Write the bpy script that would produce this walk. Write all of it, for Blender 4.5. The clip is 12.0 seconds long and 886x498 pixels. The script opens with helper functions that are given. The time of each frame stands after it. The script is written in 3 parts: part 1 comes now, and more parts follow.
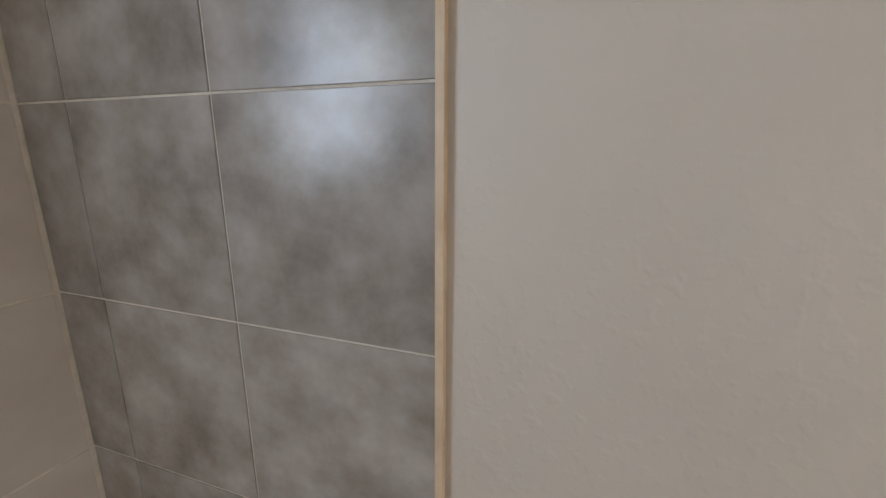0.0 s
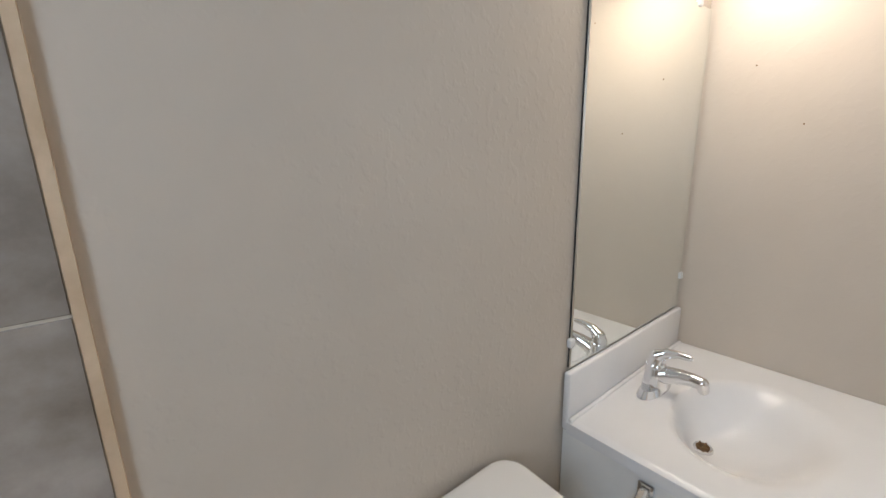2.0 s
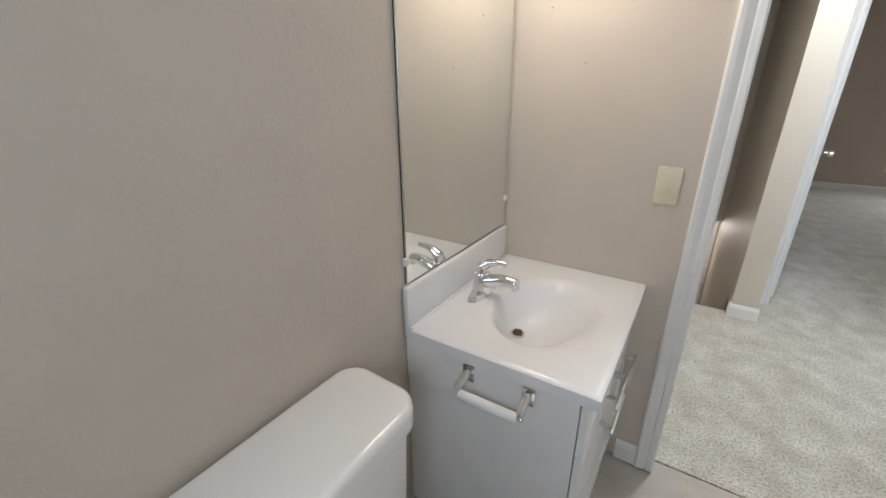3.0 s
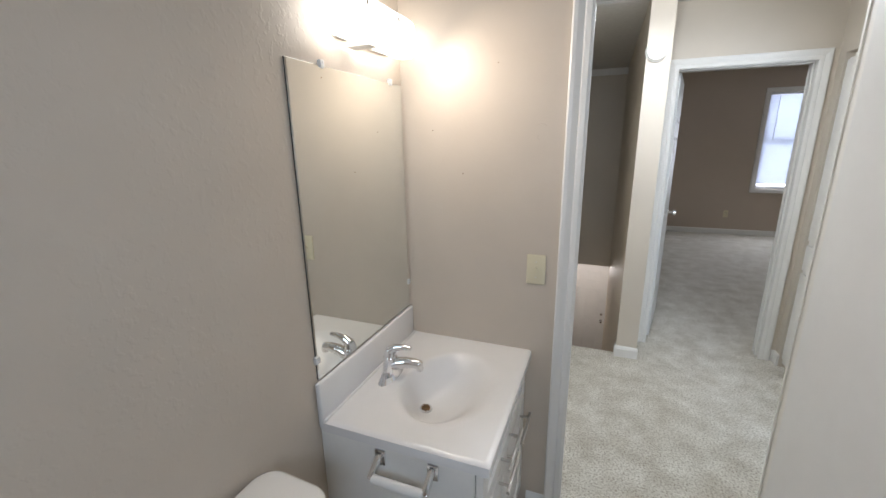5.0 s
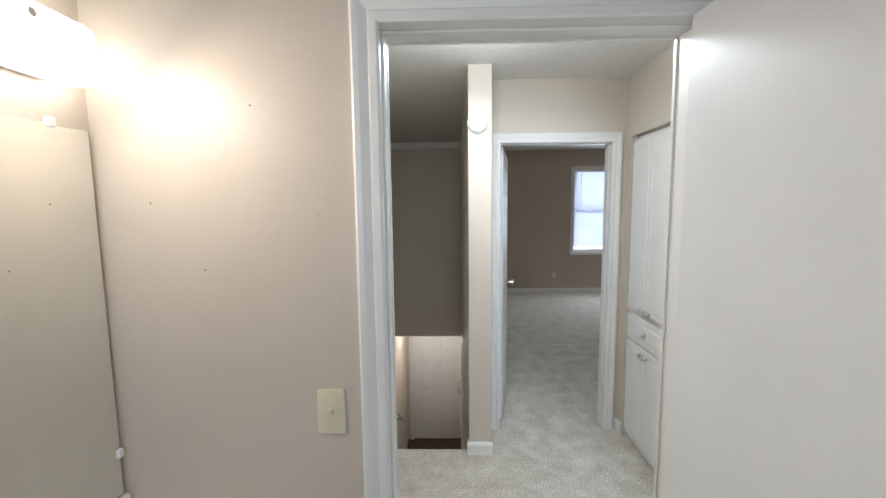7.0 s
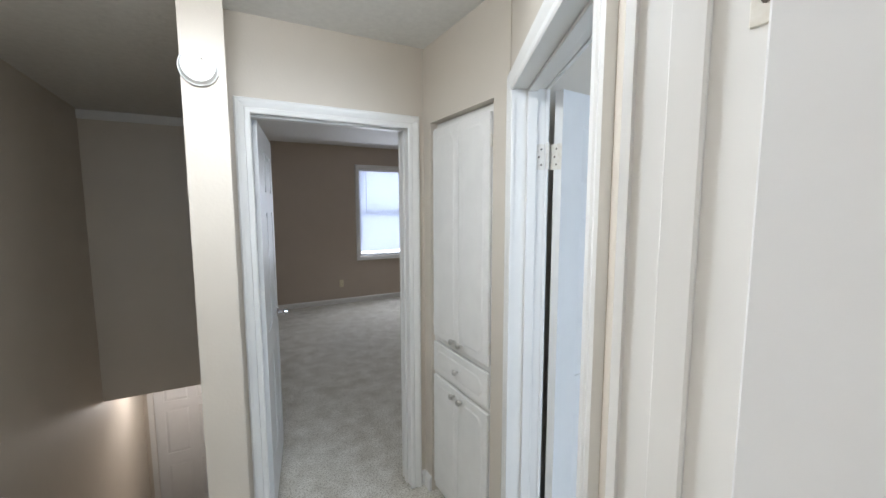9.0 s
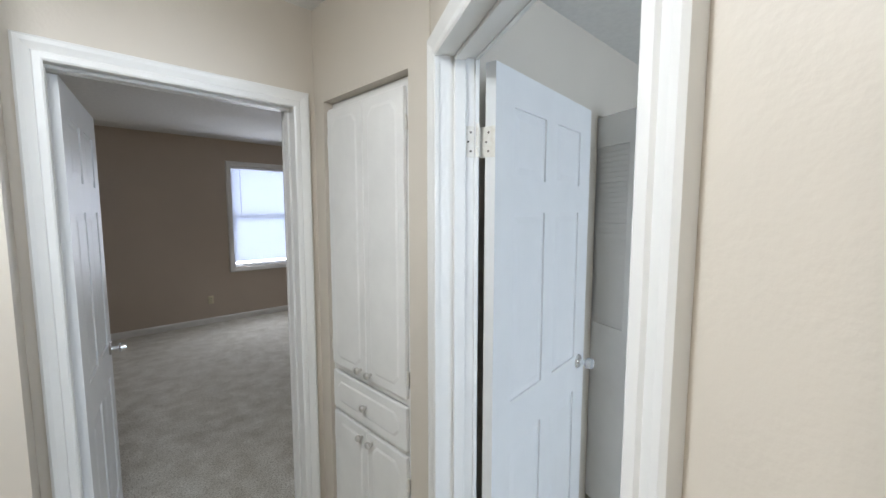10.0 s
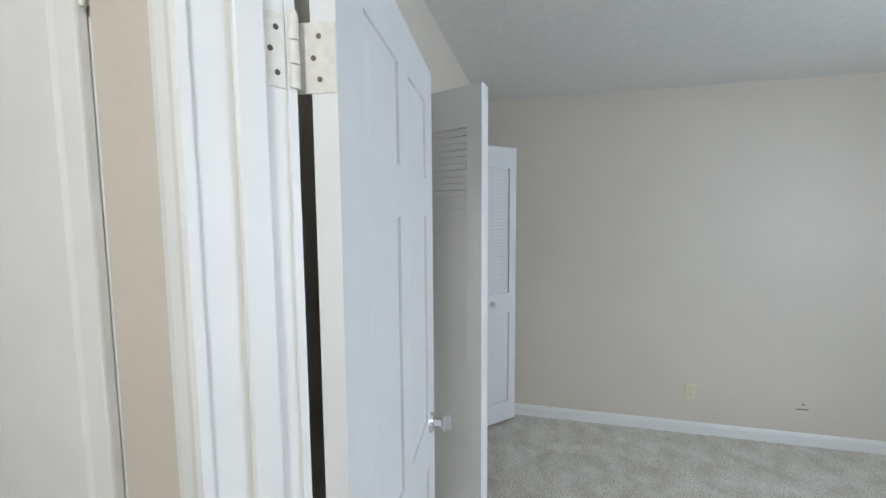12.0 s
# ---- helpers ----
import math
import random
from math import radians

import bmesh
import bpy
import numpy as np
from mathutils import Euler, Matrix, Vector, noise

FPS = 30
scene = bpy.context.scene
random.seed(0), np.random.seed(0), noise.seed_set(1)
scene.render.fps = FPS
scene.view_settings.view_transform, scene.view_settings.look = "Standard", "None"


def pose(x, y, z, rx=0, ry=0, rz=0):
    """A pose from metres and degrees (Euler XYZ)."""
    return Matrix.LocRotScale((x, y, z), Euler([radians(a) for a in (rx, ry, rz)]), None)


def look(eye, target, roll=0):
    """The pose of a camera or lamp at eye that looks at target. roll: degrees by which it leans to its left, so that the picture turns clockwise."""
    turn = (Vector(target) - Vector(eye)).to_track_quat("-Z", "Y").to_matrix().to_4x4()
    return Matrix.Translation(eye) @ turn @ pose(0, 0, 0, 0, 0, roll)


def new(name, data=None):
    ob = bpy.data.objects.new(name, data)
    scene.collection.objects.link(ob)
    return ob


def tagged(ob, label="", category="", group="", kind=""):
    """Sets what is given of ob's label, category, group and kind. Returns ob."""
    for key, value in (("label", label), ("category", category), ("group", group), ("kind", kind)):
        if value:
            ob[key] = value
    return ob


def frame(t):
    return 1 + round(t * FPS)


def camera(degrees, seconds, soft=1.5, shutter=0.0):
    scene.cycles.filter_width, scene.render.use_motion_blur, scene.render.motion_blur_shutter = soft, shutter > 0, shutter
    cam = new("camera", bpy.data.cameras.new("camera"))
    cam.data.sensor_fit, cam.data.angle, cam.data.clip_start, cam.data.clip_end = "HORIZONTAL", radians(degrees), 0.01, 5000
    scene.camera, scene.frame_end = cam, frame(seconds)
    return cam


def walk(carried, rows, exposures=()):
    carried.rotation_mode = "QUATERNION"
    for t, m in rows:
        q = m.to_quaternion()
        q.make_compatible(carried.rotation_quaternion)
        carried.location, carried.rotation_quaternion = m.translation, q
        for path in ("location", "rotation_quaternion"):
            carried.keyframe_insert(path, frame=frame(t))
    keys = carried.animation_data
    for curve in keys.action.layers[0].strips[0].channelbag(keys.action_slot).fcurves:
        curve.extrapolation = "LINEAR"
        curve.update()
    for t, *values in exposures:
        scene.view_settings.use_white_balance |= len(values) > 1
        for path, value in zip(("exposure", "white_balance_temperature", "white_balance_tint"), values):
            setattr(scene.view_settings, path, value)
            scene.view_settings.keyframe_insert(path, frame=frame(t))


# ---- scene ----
cam = camera(95.4, 12.0)
PATH = [
    (0, (0.429, -1.301, 1.502), (-1.413, -1.93, 1.043), 0.3),
    (0.5, (0.404, -1.281, 1.502), (-1.54, -1.35, 1.037), 0.4),
    (1.5, (0.439, -1.394, 1.453), (-1.292, -0.48, 1.045), -0.6),
    (2, (0.496, -1.409, 1.398), (-1.014, -0.178, 0.946), -1.1),
    (2.5, (0.577, -1.402, 1.413), (-0.694, 0.007, 0.779), -1.1),
    (3, (0.624, -1.396, 1.39), (-0.388, 0.162, 0.649), -0.4),
    (3.2, (0.634, -1.408, 1.401), (-0.302, 0.183, 0.631), -0.4),
    (4.8, (0.746, -1.494, 1.554), (0.009, 0.277, 0.986), -1.0),
    (5, (0.747, -1.478, 1.577), (0.037, 0.32, 1.065), -0.9),
    (5.5, (0.763, -1.435, 1.6), (0.152, 0.43, 1.214), -0.8),
    (6, (0.786, -1.335, 1.598), (0.342, 0.592, 1.3), -0.8),
    (6.5, (0.801, -1.17, 1.597), (0.547, 0.799, 1.356), -0.7),
    (7, (0.841, -0.94, 1.604), (0.793, 1.049, 1.397), -0.6),
    (8.8, (1.038, -0.207, 1.614), (1.869, 1.6, 1.406), -0.0),
    (9, (1.046, -0.154, 1.619), (1.994, 1.595, 1.408), -0.1),
    (9.5, (1.095, -0.01, 1.608), (2.273, 1.593, 1.403), -0.2),
    (10, (1.156, 0.161, 1.59), (2.544, 1.589, 1.404), 0.0),
    (10.5, (1.294, 0.35, 1.571), (2.863, 1.576, 1.386), -0.1),
    (11, (1.476, 0.495, 1.574), (3.192, 1.506, 1.385), -0.3),
    (11.5, (1.567, 0.579, 1.587), (3.403, 1.352, 1.403), -0.4),
    (12, (1.603, 0.649, 1.59), (3.538, 1.125, 1.417), -0.4),
]
walk(cam, [(t, look(eye, target, roll)) for t, eye, target, roll in PATH],
     exposures=[(0.0, 0.5, 6500, 16), (3.0, 0.42, 6350, 14), (5.5, 0.26, 6250, 14), (7.0, 0.28, 6200, 13), (9.0, 0.25, 6120, 13), (10.5, 0.26, 6270, 13), (12.0, 0.2, 6330, 13)])

# ---- world and lights ----
world = bpy.data.worlds.new("sky_world")
scene.world = world
world.use_nodes = True
wn, wl = world.node_tree.nodes, world.node_tree.links
sky = wn.new("ShaderNodeTexSky")
sky.sky_type = "NISHITA"
sky.sun_disc = False
sky.sun_elevation, sky.sun_rotation = radians(40), radians(160)
wl.new(sky.outputs[0], wn["Background"].inputs[0])
wn["Background"].inputs[1].default_value = 0.1


def area_lamp(name, m, sx, sy, watts, colour):
    d = bpy.data.lights.new(name, "AREA")
    d.shape, d.size, d.size_y, d.energy, d.color = "RECTANGLE", sx, sy, watts, colour
    ob = new(name, d)
    ob.matrix_world = m
    return ob


def point_lamp(name, x, y, z, r, watts, colour):
    d = bpy.data.lights.new(name, "POINT")
    d.shadow_soft_size, d.energy, d.color = r, watts, colour
    ob = new(name, d)
    ob.matrix_world = pose(x, y, z)
    return ob


WARM = (1.0, 0.87, 0.70)
area_lamp("window_daylight_bedroom", look((3.55, 6.36, 1.5), (3.2, 3.2, 0.9)), 0.9, 1.35, 15, (0.90, 0.95, 1.0))
area_lamp("window_daylight_small_room", look((2.6, -2.2, 1.45), (2.6, 0.5, 1.0)), 1.3, 1.3, 22, (0.60, 0.80, 1.0))
area_lamp("window_daylight_bath", look((0.95, -2.12, 1.72), (0.8, 0.0, 1.2)), 0.5, 0.5, 5.2, (0.70, 0.86, 1.0))
area_lamp("hall_lamp_glow", look((0.985, 0.86, 2.29), (0.99, 0.861, 1.0)), 0.24, 0.24, 10, (0.92, 0.985, 1.0))
point_lamp("hall_lamp_bulb", 0.985, 0.86, 2.27, 0.13, 9.5, (0.92, 0.985, 1.0))
area_lamp("vanity_glow", look((0.12, -0.30, 1.90), (0.72, -0.31, 1.20)), 0.36, 0.09, 3.0, WARM)
point_lamp("lower_hall_bulb", 0.45, 5.2, -0.38, 0.06, 9, (1.0, 0.92, 0.85))


# ---- materials ----
def mat(name, colour, rough=0.5, var=0.06, scale=6.0, bump=0.0, bscale=200.0, metal=0.0, dark=None, detail=4.0, coat=0.0, per_object=0.0):
    m = bpy.data.materials.new(name)
    m.use_nodes = True
    n, l = m.node_tree.nodes, m.node_tree.links
    b = n["Principled BSDF"]
    b.inputs["Roughness"].default_value = rough
    b.inputs["Metallic"].default_value = metal
    b.inputs["Coat Weight"].default_value = coat
    tc = n.new("ShaderNodeTexCoord")
    no = n.new("ShaderNodeTexNoise")
    no.inputs["Scale"].default_value = scale
    no.inputs["Detail"].default_value = detail
    no.inputs["Roughness"].default_value = 0.6
    l.new(tc.outputs["Object"], no.inputs["Vector"])
    ramp = n.new("ShaderNodeValToRGB")
    lo = dark or tuple(c * (1 - var) for c in colour)
    hi = tuple(min(1.0, c * (1 + var)) for c in colour) if dark is None else colour
    ramp.color_ramp.elements[0].position, ramp.color_ramp.elements[1].position = 0.32, 0.68
    ramp.color_ramp.elements[0].color, ramp.color_ramp.elements[1].color = (*lo, 1), (*hi, 1)
    l.new(no.outputs["Fac"], ramp.inputs["Fac"])
    out = ramp.outputs["Color"]
    if per_object:
        oi = n.new("ShaderNodeObjectInfo")
        ma = n.new("ShaderNodeMapRange")
        ma.inputs["To Min"].default_value, ma.inputs["To Max"].default_value = 1 - per_object, 1 + per_object
        l.new(oi.outputs["Random"], ma.inputs["Value"])
        hs = n.new("ShaderNodeHueSaturation")
        l.new(ma.outputs[0], hs.inputs["Value"])
        l.new(out, hs.inputs["Color"])
        off = n.new("ShaderNodeVectorMath")
        off.operation = "MULTIPLY_ADD"
        comb = n.new("ShaderNodeCombineXYZ")
        l.new(oi.outputs["Random"], comb.inputs[0])
        l.new(oi.outputs["Random"], comb.inputs[2])
        off.inputs[1].default_value = (7, 7, 7)
        l.new(comb.outputs[0], off.inputs[0])
        l.new(tc.outputs["Object"], off.inputs[2])
        l.new(off.outputs[0], no.inputs["Vector"])
        out = hs.outputs[0]
    l.new(out, b.inputs["Base Color"])
    if bump:
        bn = n.new("ShaderNodeTexNoise")
        bn.inputs["Scale"].default_value = bscale
        bn.inputs["Detail"].default_value = 3.0
        l.new(tc.outputs["Object"], bn.inputs["Vector"])
        bu = n.new("ShaderNodeBump")
        bu.inputs["Strength"].default_value = bump
        bu.inputs["Distance"].default_value = 0.004
        l.new(bn.outputs["Fac"], bu.inputs["Height"])
        l.new(bu.outputs[0], b.inputs["Normal"])
    return m


def glow(name, colour, strength):
    m = bpy.data.materials.new(name)
    m.use_nodes = True
    b = m.node_tree.nodes["Principled BSDF"]
    b.inputs["Base Color"].default_value = (0.9, 0.9, 0.9, 1)
    b.inputs["Emission Color"].default_value = (*colour, 1)
    b.inputs["Emission Strength"].default_value = strength
    return m


def carpet_material():
    m = mat("carpet", (0.81, 0.785, 0.71), 0.95, dark=(0.57, 0.53, 0.445), scale=7.0, detail=7.0)
    n, l = m.node_tree.nodes, m.node_tree.links
    b = n["Principled BSDF"]
    tc = n["Texture Coordinate"]
    fine = n.new("ShaderNodeTexNoise")
    fine.inputs["Scale"].default_value, fine.inputs["Detail"].default_value = 105.0, 4.0
    l.new(tc.outputs["Object"], fine.inputs["Vector"])
    fr = n.new("ShaderNodeValToRGB")
    fr.color_ramp.elements[0].position, fr.color_ramp.elements[1].position = 0.30, 0.56
    fr.color_ramp.elements[0].color, fr.color_ramp.elements[1].color = (0.50, 0.46, 0.40, 1), (1.0, 1.0, 1.0, 1)
    l.new(fine.outputs["Fac"], fr.inputs["Fac"])
    mix = n.new("ShaderNodeMix")
    mix.data_type, mix.blend_type = "RGBA", "MULTIPLY"
    mix.inputs["Factor"].default_value = 1.0
    l.new(n["Color Ramp"].outputs["Color"], mix.inputs["A"])
    l.new(fr.outputs["Color"], mix.inputs["B"])
    l.new(mix.outputs["Result"], b.inputs["Base Color"])
    bu = n.new("ShaderNodeBump")
    bu.inputs["Strength"].default_value, bu.inputs["Distance"].default_value = 0.6, 0.008
    l.new(fine.outputs["Fac"], bu.inputs["Height"])
    l.new(bu.outputs[0], b.inputs["Normal"])
    b.inputs["Sheen Weight"].default_value = 0.2
    return m


def orange_peel(name, colour, rough, relief):
    """paint over sprayed plaster: soft raised spatter with smooth ground between"""
    m = mat(name, colour, rough, var=0.035, scale=2.5)
    n, l = m.node_tree.nodes, m.node_tree.links
    tc = n["Texture Coordinate"]
    spat = n.new("ShaderNodeTexNoise")
    spat.inputs["Scale"].default_value, spat.inputs["Detail"].default_value = 55.0, 2.0
    l.new(tc.outputs["Object"], spat.inputs["Vector"])
    cut = n.new("ShaderNodeMapRange")
    cut.interpolation_type = "SMOOTHSTEP"
    cut.inputs["From Min"].default_value, cut.inputs["From Max"].default_value = 0.50, 0.68
    l.new(spat.outputs["Fac"], cut.inputs["Value"])
    broad = n.new("ShaderNodeTexNoise")
    broad.inputs["Scale"].default_value = 3.0
    l.new(tc.outputs["Object"], broad.inputs["Vector"])
    amount = n.new("ShaderNodeMath")
    amount.operation = "MULTIPLY"
    l.new(cut.outputs[0], amount.inputs[0])
    l.new(broad.outputs["Fac"], amount.inputs[1])
    bu = n.new("ShaderNodeBump")
    bu.inputs["Strength"].default_value, bu.inputs["Distance"].default_value = relief, 0.006
    l.new(amount.outputs[0], bu.inputs["Height"])
    l.new(bu.outputs[0], n["Principled BSDF"].inputs["Normal"])
    return m


PAINT = mat("beige_wall_paint", (0.64, 0.58, 0.495), 0.5, var=0.025, scale=2.0, bump=0.14, bscale=90)
PAINT_BATH = orange_peel("taupe_wall_paint", (0.60, 0.525, 0.44), 0.40, 0.14)
PAINT_DOORWALL = orange_peel("taupe_rolled_paint", (0.60, 0.525, 0.44), 0.42, 0.07)
PAINT_BED = mat("brown_beige_paint", (0.52, 0.435, 0.355), 0.5, var=0.025, scale=2.0, bump=0.14, bscale=90)
PAINT_PALE = mat("pale_wall_paint", (0.67, 0.612, 0.525), 0.5, var=0.02, scale=2.0, bump=0.15, bscale=90)
CEIL = mat("stippled_ceiling", (0.74, 0.73, 0.70), 0.9, var=0.04, scale=30, bump=0.55, bscale=38)
WHITE = mat("white_gloss_trim", (0.80, 0.79, 0.76), 0.36, var=0.02, scale=5)
DOORW = mat("white_door_paint", (0.79, 0.79, 0.78), 0.38, var=0.02, scale=7, bump=0.06, bscale=60)
CABW = mat("white_cabinet_paint", (0.83, 0.815, 0.78), 0.33, var=0.03, scale=8, bump=0.1, bscale=30)
HINGE = mat("painted_hinge", (0.80, 0.78, 0.72), 0.35, dark=(0.70, 0.66, 0.58), scale=60)
SCREW = mat("dark_screw", (0.12, 0.10, 0.08), 0.4, metal=0.6, var=0.2)
CHROME = mat("chrome", (0.82, 0.82, 0.83), 0.08, var=0.02, metal=1.0)
NICKEL = mat("brushed_nickel", (0.62, 0.60, 0.57), 0.28, var=0.05, scale=80, metal=1.0)
MARBLE = mat("cultured_marble", (0.83, 0.82, 0.81), 0.27, var=0.02, scale=5, coat=0.1)
PORC = mat("porcelain", (0.84, 0.83, 0.80), 0.12, var=0.015, scale=3, coat=0.3)
TILE_D = mat("grey_stone_tile", (0.44, 0.39, 0.345), 0.27, dark=(0.22, 0.18, 0.145), scale=8.0, detail=12.0, bump=0.05, bscale=30, per_object=0.08)
TILE_B = mat("beige_stone_tile", (0.60, 0.53, 0.45), 0.3, dark=(0.50, 0.43, 0.36), scale=5.0, detail=7.0, per_object=0.05)
TILE_F = mat("floor_tile", (0.56, 0.51, 0.45), 0.35, dark=(0.45, 0.40, 0.34), scale=6.0, detail=7.0, per_object=0.05)
GROUT = mat("grout", (0.62, 0.55, 0.45), 0.9, var=0.12, scale=30)
WOODT = mat("raw_wood_trim", (0.70, 0.53, 0.36), 0.5, dark=(0.58, 0.42, 0.27), scale=22, detail=6)
PLATE = mat("ivory_plastic", (0.72, 0.66, 0.48), 0.35, var=0.02)
PLASTIC = mat("white_plastic", (0.80, 0.80, 0.78), 0.35, var=0.02)
DARK = mat("dark_gap", (0.03, 0.028, 0.024), 0.9, var=0.3)
RUST = mat("rusty_drain", (0.30, 0.16, 0.06), 0.7, dark=(0.10, 0.05, 0.02), scale=90)
BLIND = mat("vinyl_blind", (0.80, 0.81, 0.83), 0.5, var=0.02)
WOODF = mat("brown_floor_boards", (0.09, 0.05, 0.032), 0.4, dark=(0.05, 0.028, 0.018), scale=12, detail=6)
CARPET = carpet_material()
MIRROR = mat("mirror_glass", (0.86, 0.88, 0.85), 0.015, var=0.005, metal=1.0)
DIFF = glow("lit_vanity_diffuser", (1.0, 0.94, 0.83), 6.0)
DOME = glow("lit_dome_glass", (1.0, 0.97, 0.94), 3.0)
DAY = glow("daylight_behind_blind", (0.82, 0.895, 1.0), 3.5)
FROST = glow("frosted_daylight_pane", (0.55, 0.74, 1.0), 2.6)
GLASS = mat("clear_knob_acrylic", (0.8, 0.82, 0.84), 0.08, var=0.02)
GLASS.node_tree.nodes["Principled BSDF"].inputs["Transmission Weight"].default_value = 0.6


# ---- mesh helpers ----
def box(bm, x0, x1, y0, y1, z0, z1, bevel=0.0, seg=2):
    m = Matrix.Translation(((x0 + x1) / 2, (y0 + y1) / 2, (z0 + z1) / 2)) @ Matrix.Diagonal((abs(x1 - x0), abs(y1 - y0), abs(z1 - z0), 1))
    vs = bmesh.ops.create_cube(bm, size=1, matrix=m)["verts"]
    if bevel:
        es = list({e for v in vs for e in v.link_edges})
        bmesh.ops.bevel(bm, geom=es, offset=bevel, segments=seg, affect="EDGES", profile=0.5)
    return bm


def cyl(bm, p, q, r, r2=None, n=20):
    p, q = Vector(p), Vector(q)
    m = Matrix.Translation((p + q) / 2) @ (q - p).to_track_quat("Z", "Y").to_matrix().to_4x4()
    bmesh.ops.create_cone(bm, cap_ends=True, segments=n, radius1=r, radius2=r if r2 is None else r2, depth=(q - p).length, matrix=m)
    return bm


def ball(bm, p, r, sx=1, sy=1, sz=1):
    bmesh.ops.create_uvsphere(bm, u_segments=20, v_segments=12, radius=r, matrix=Matrix.Translation(p) @ Matrix.Diagonal((sx, sy, sz, 1)))
    return bm


def mesh(name, bm, material, smooth=False):
    bmesh.ops.recalc_face_normals(bm, faces=bm.faces)
    d = bpy.data.meshes.new(name)
    bm.to_mesh(d)
    bm.free()
    d.materials.append(material)
    if smooth:
        d.polygons.foreach_set("use_smooth", [True] * len(d.polygons))
        d.set_sharp_from_angle(angle=radians(38))
    return d


def part(name, bm, material, parent, label="", smooth=False, m=None):
    ob = new(name, mesh(name, bm, material, smooth))
    ob.parent = parent
    if m is not None:
        ob.matrix_basis = m
    return tagged(ob, label)


def thing(name, m, label, category, group="", kind=""):
    ob = new(name)
    ob.matrix_basis = m
    return tagged(ob, label, category, group, kind)


def solid(name, boxes, material, label, category, kind="structure"):
    bm = bmesh.new()
    for b in boxes:
        box(bm, *b)
    return tagged(new(name, mesh(name, bm, material)), label, category, kind=kind)


B = bmesh.new
I4 = Matrix.Identity(4)
CH = 2.44
CHB = 2.60  # bedroom ceiling

# diagonal wall of the hall, with the doorway of the small room
DX0, DY0, DX1, DY1 = 1.471, 0.112, 2.03, 1.126
DLEN = math.hypot(DX1 - DX0, DY1 - DY0)
DANG = math.degrees(math.atan2(DY1 - DY0, DX1 - DX0))
DIAG = pose(DX0, DY0, 0, 0, 0, DANG)  # local x along the wall, local -y into the small room

# ---- structure ----
solid("wall_bath_west", [(-0.12, 0, -2.31, 0.0, 0, CH)], PAINT_BATH, "taupe painted bathroom wall with orange-peel texture", "wall")
solid("wall_stairwell_west", [(-0.12, 0, 0.11, 6.64, -2.9, CH)], PAINT, "beige painted wall beside the stairwell", "wall")
W2L, W2R, W2H = 0.677, 1.40, 2.015
bath_north = solid("wall_bath_north", [(-0.12, W2L - 0.02, 0, 0.11, 0, CH), (W2R + 0.02, 1.69, 0, 0.11, 0, CH), (W2L - 0.02, W2R + 0.02, 0, 0.11, W2H + 0.02, CH)],
      PAINT_DOORWALL, "warm beige painted wall around the bathroom door", "wall")
solid("wall_bath_east", [(1.58, 1.69, -2.31, 0, 0, CH)], PAINT_BATH, "taupe painted bathroom wall", "wall")
solid("wall_bath_south", [(0, 0.68, -2.33, -2.21, 0, CH), (1.22, 1.58, -2.33, -2.21, 0, CH), (0.68, 1.22, -2.33, -2.21, 0, 1.45), (0.68, 1.22, -2.33, -2.21, 2.0, CH)],
      PAINT_BATH, "bathroom wall behind the tiled alcove", "wall")
AY = 1.845
AL, AR, AH = 1.165, 1.92, 2.03
solid("wall_hall_north", [(1.08, AL - 0.02, AY, AY + 0.11, 0, CHB), (AR + 0.02, 5.1, AY, AY + 0.11, 0, CHB), (AL - 0.02, AR + 0.02, AY, AY + 0.11, AH + 0.02, CHB)],
      PAINT, "beige painted hall wall around the bedroom doorway", "wall")
solid("wall_stair_side", [(0.94, 1.08, 1.54, 4.5, -2.9, CH), (1.0, 1.08, 4.5, 6.64, -2.9, CH), (1.01, 1.08, AY + 0.11, 6.64, CH, CHB)], PAINT, "pale wall end like a post beside the stairs", "wall")
CY0, CY1, CT = 1.203, 1.765, 2.048
solid("wall_hall_east", [(2.012, 2.13, CY1, AY, 0, CH), (2.012, 2.13, 1.10, CY0, 0, CH), (2.012, 2.13, CY0, CY1, CT, CH)],
      PAINT, "beige painted hall wall around the built-in cabinet", "wall")
DR, DH = DLEN - 0.123, 2.03
DL = DR - 0.810
diag = solid("wall_hall_diagonal", [(0, DL - 0.02, -0.11, 0, 0, CH), (DR + 0.02, DLEN, -0.11, 0, 0, CH), (DL - 0.02, DR + 0.02, -0.11, 0, DH + 0.02, CH)],
             PAINT, "beige painted slanting hall wall with a doorway", "wall")
diag.matrix_basis = DIAG
BX, BY = 4.742, 1.12
solid("wall_closet_front", [(2.09, 3.19, BY, BY + 0.1, 0, CH), (4.60, BX + 0.1, BY, BY + 0.1, 0, CH), (3.19, 4.60, BY, BY + 0.1, 2.075, CH)],
      PAINT_PALE, "pale painted wall around the closet opening", "wall")
solid("wall_small_room_east", [(BX, BX + 0.1, -2.4, BY, 0, CH), (BX, BX + 0.1, BY + 0.1, AY, 0, CH)], PAINT_PALE, "pale grey-beige painted bedroom wall", "wall")
solid("wall_small_room_south", [(1.69, 1.95, -2.4, -2.28, 0, CH), (3.25, BX, -2.4, -2.28, 0, CH), (1.95, 3.25, -2.4, -2.28, 0, 0.8), (1.95, 3.25, -2.4, -2.28, 2.1, CH)],
      PAINT_PALE, "pale painted bedroom wall with a window opening", "wall")
WY = 6.5
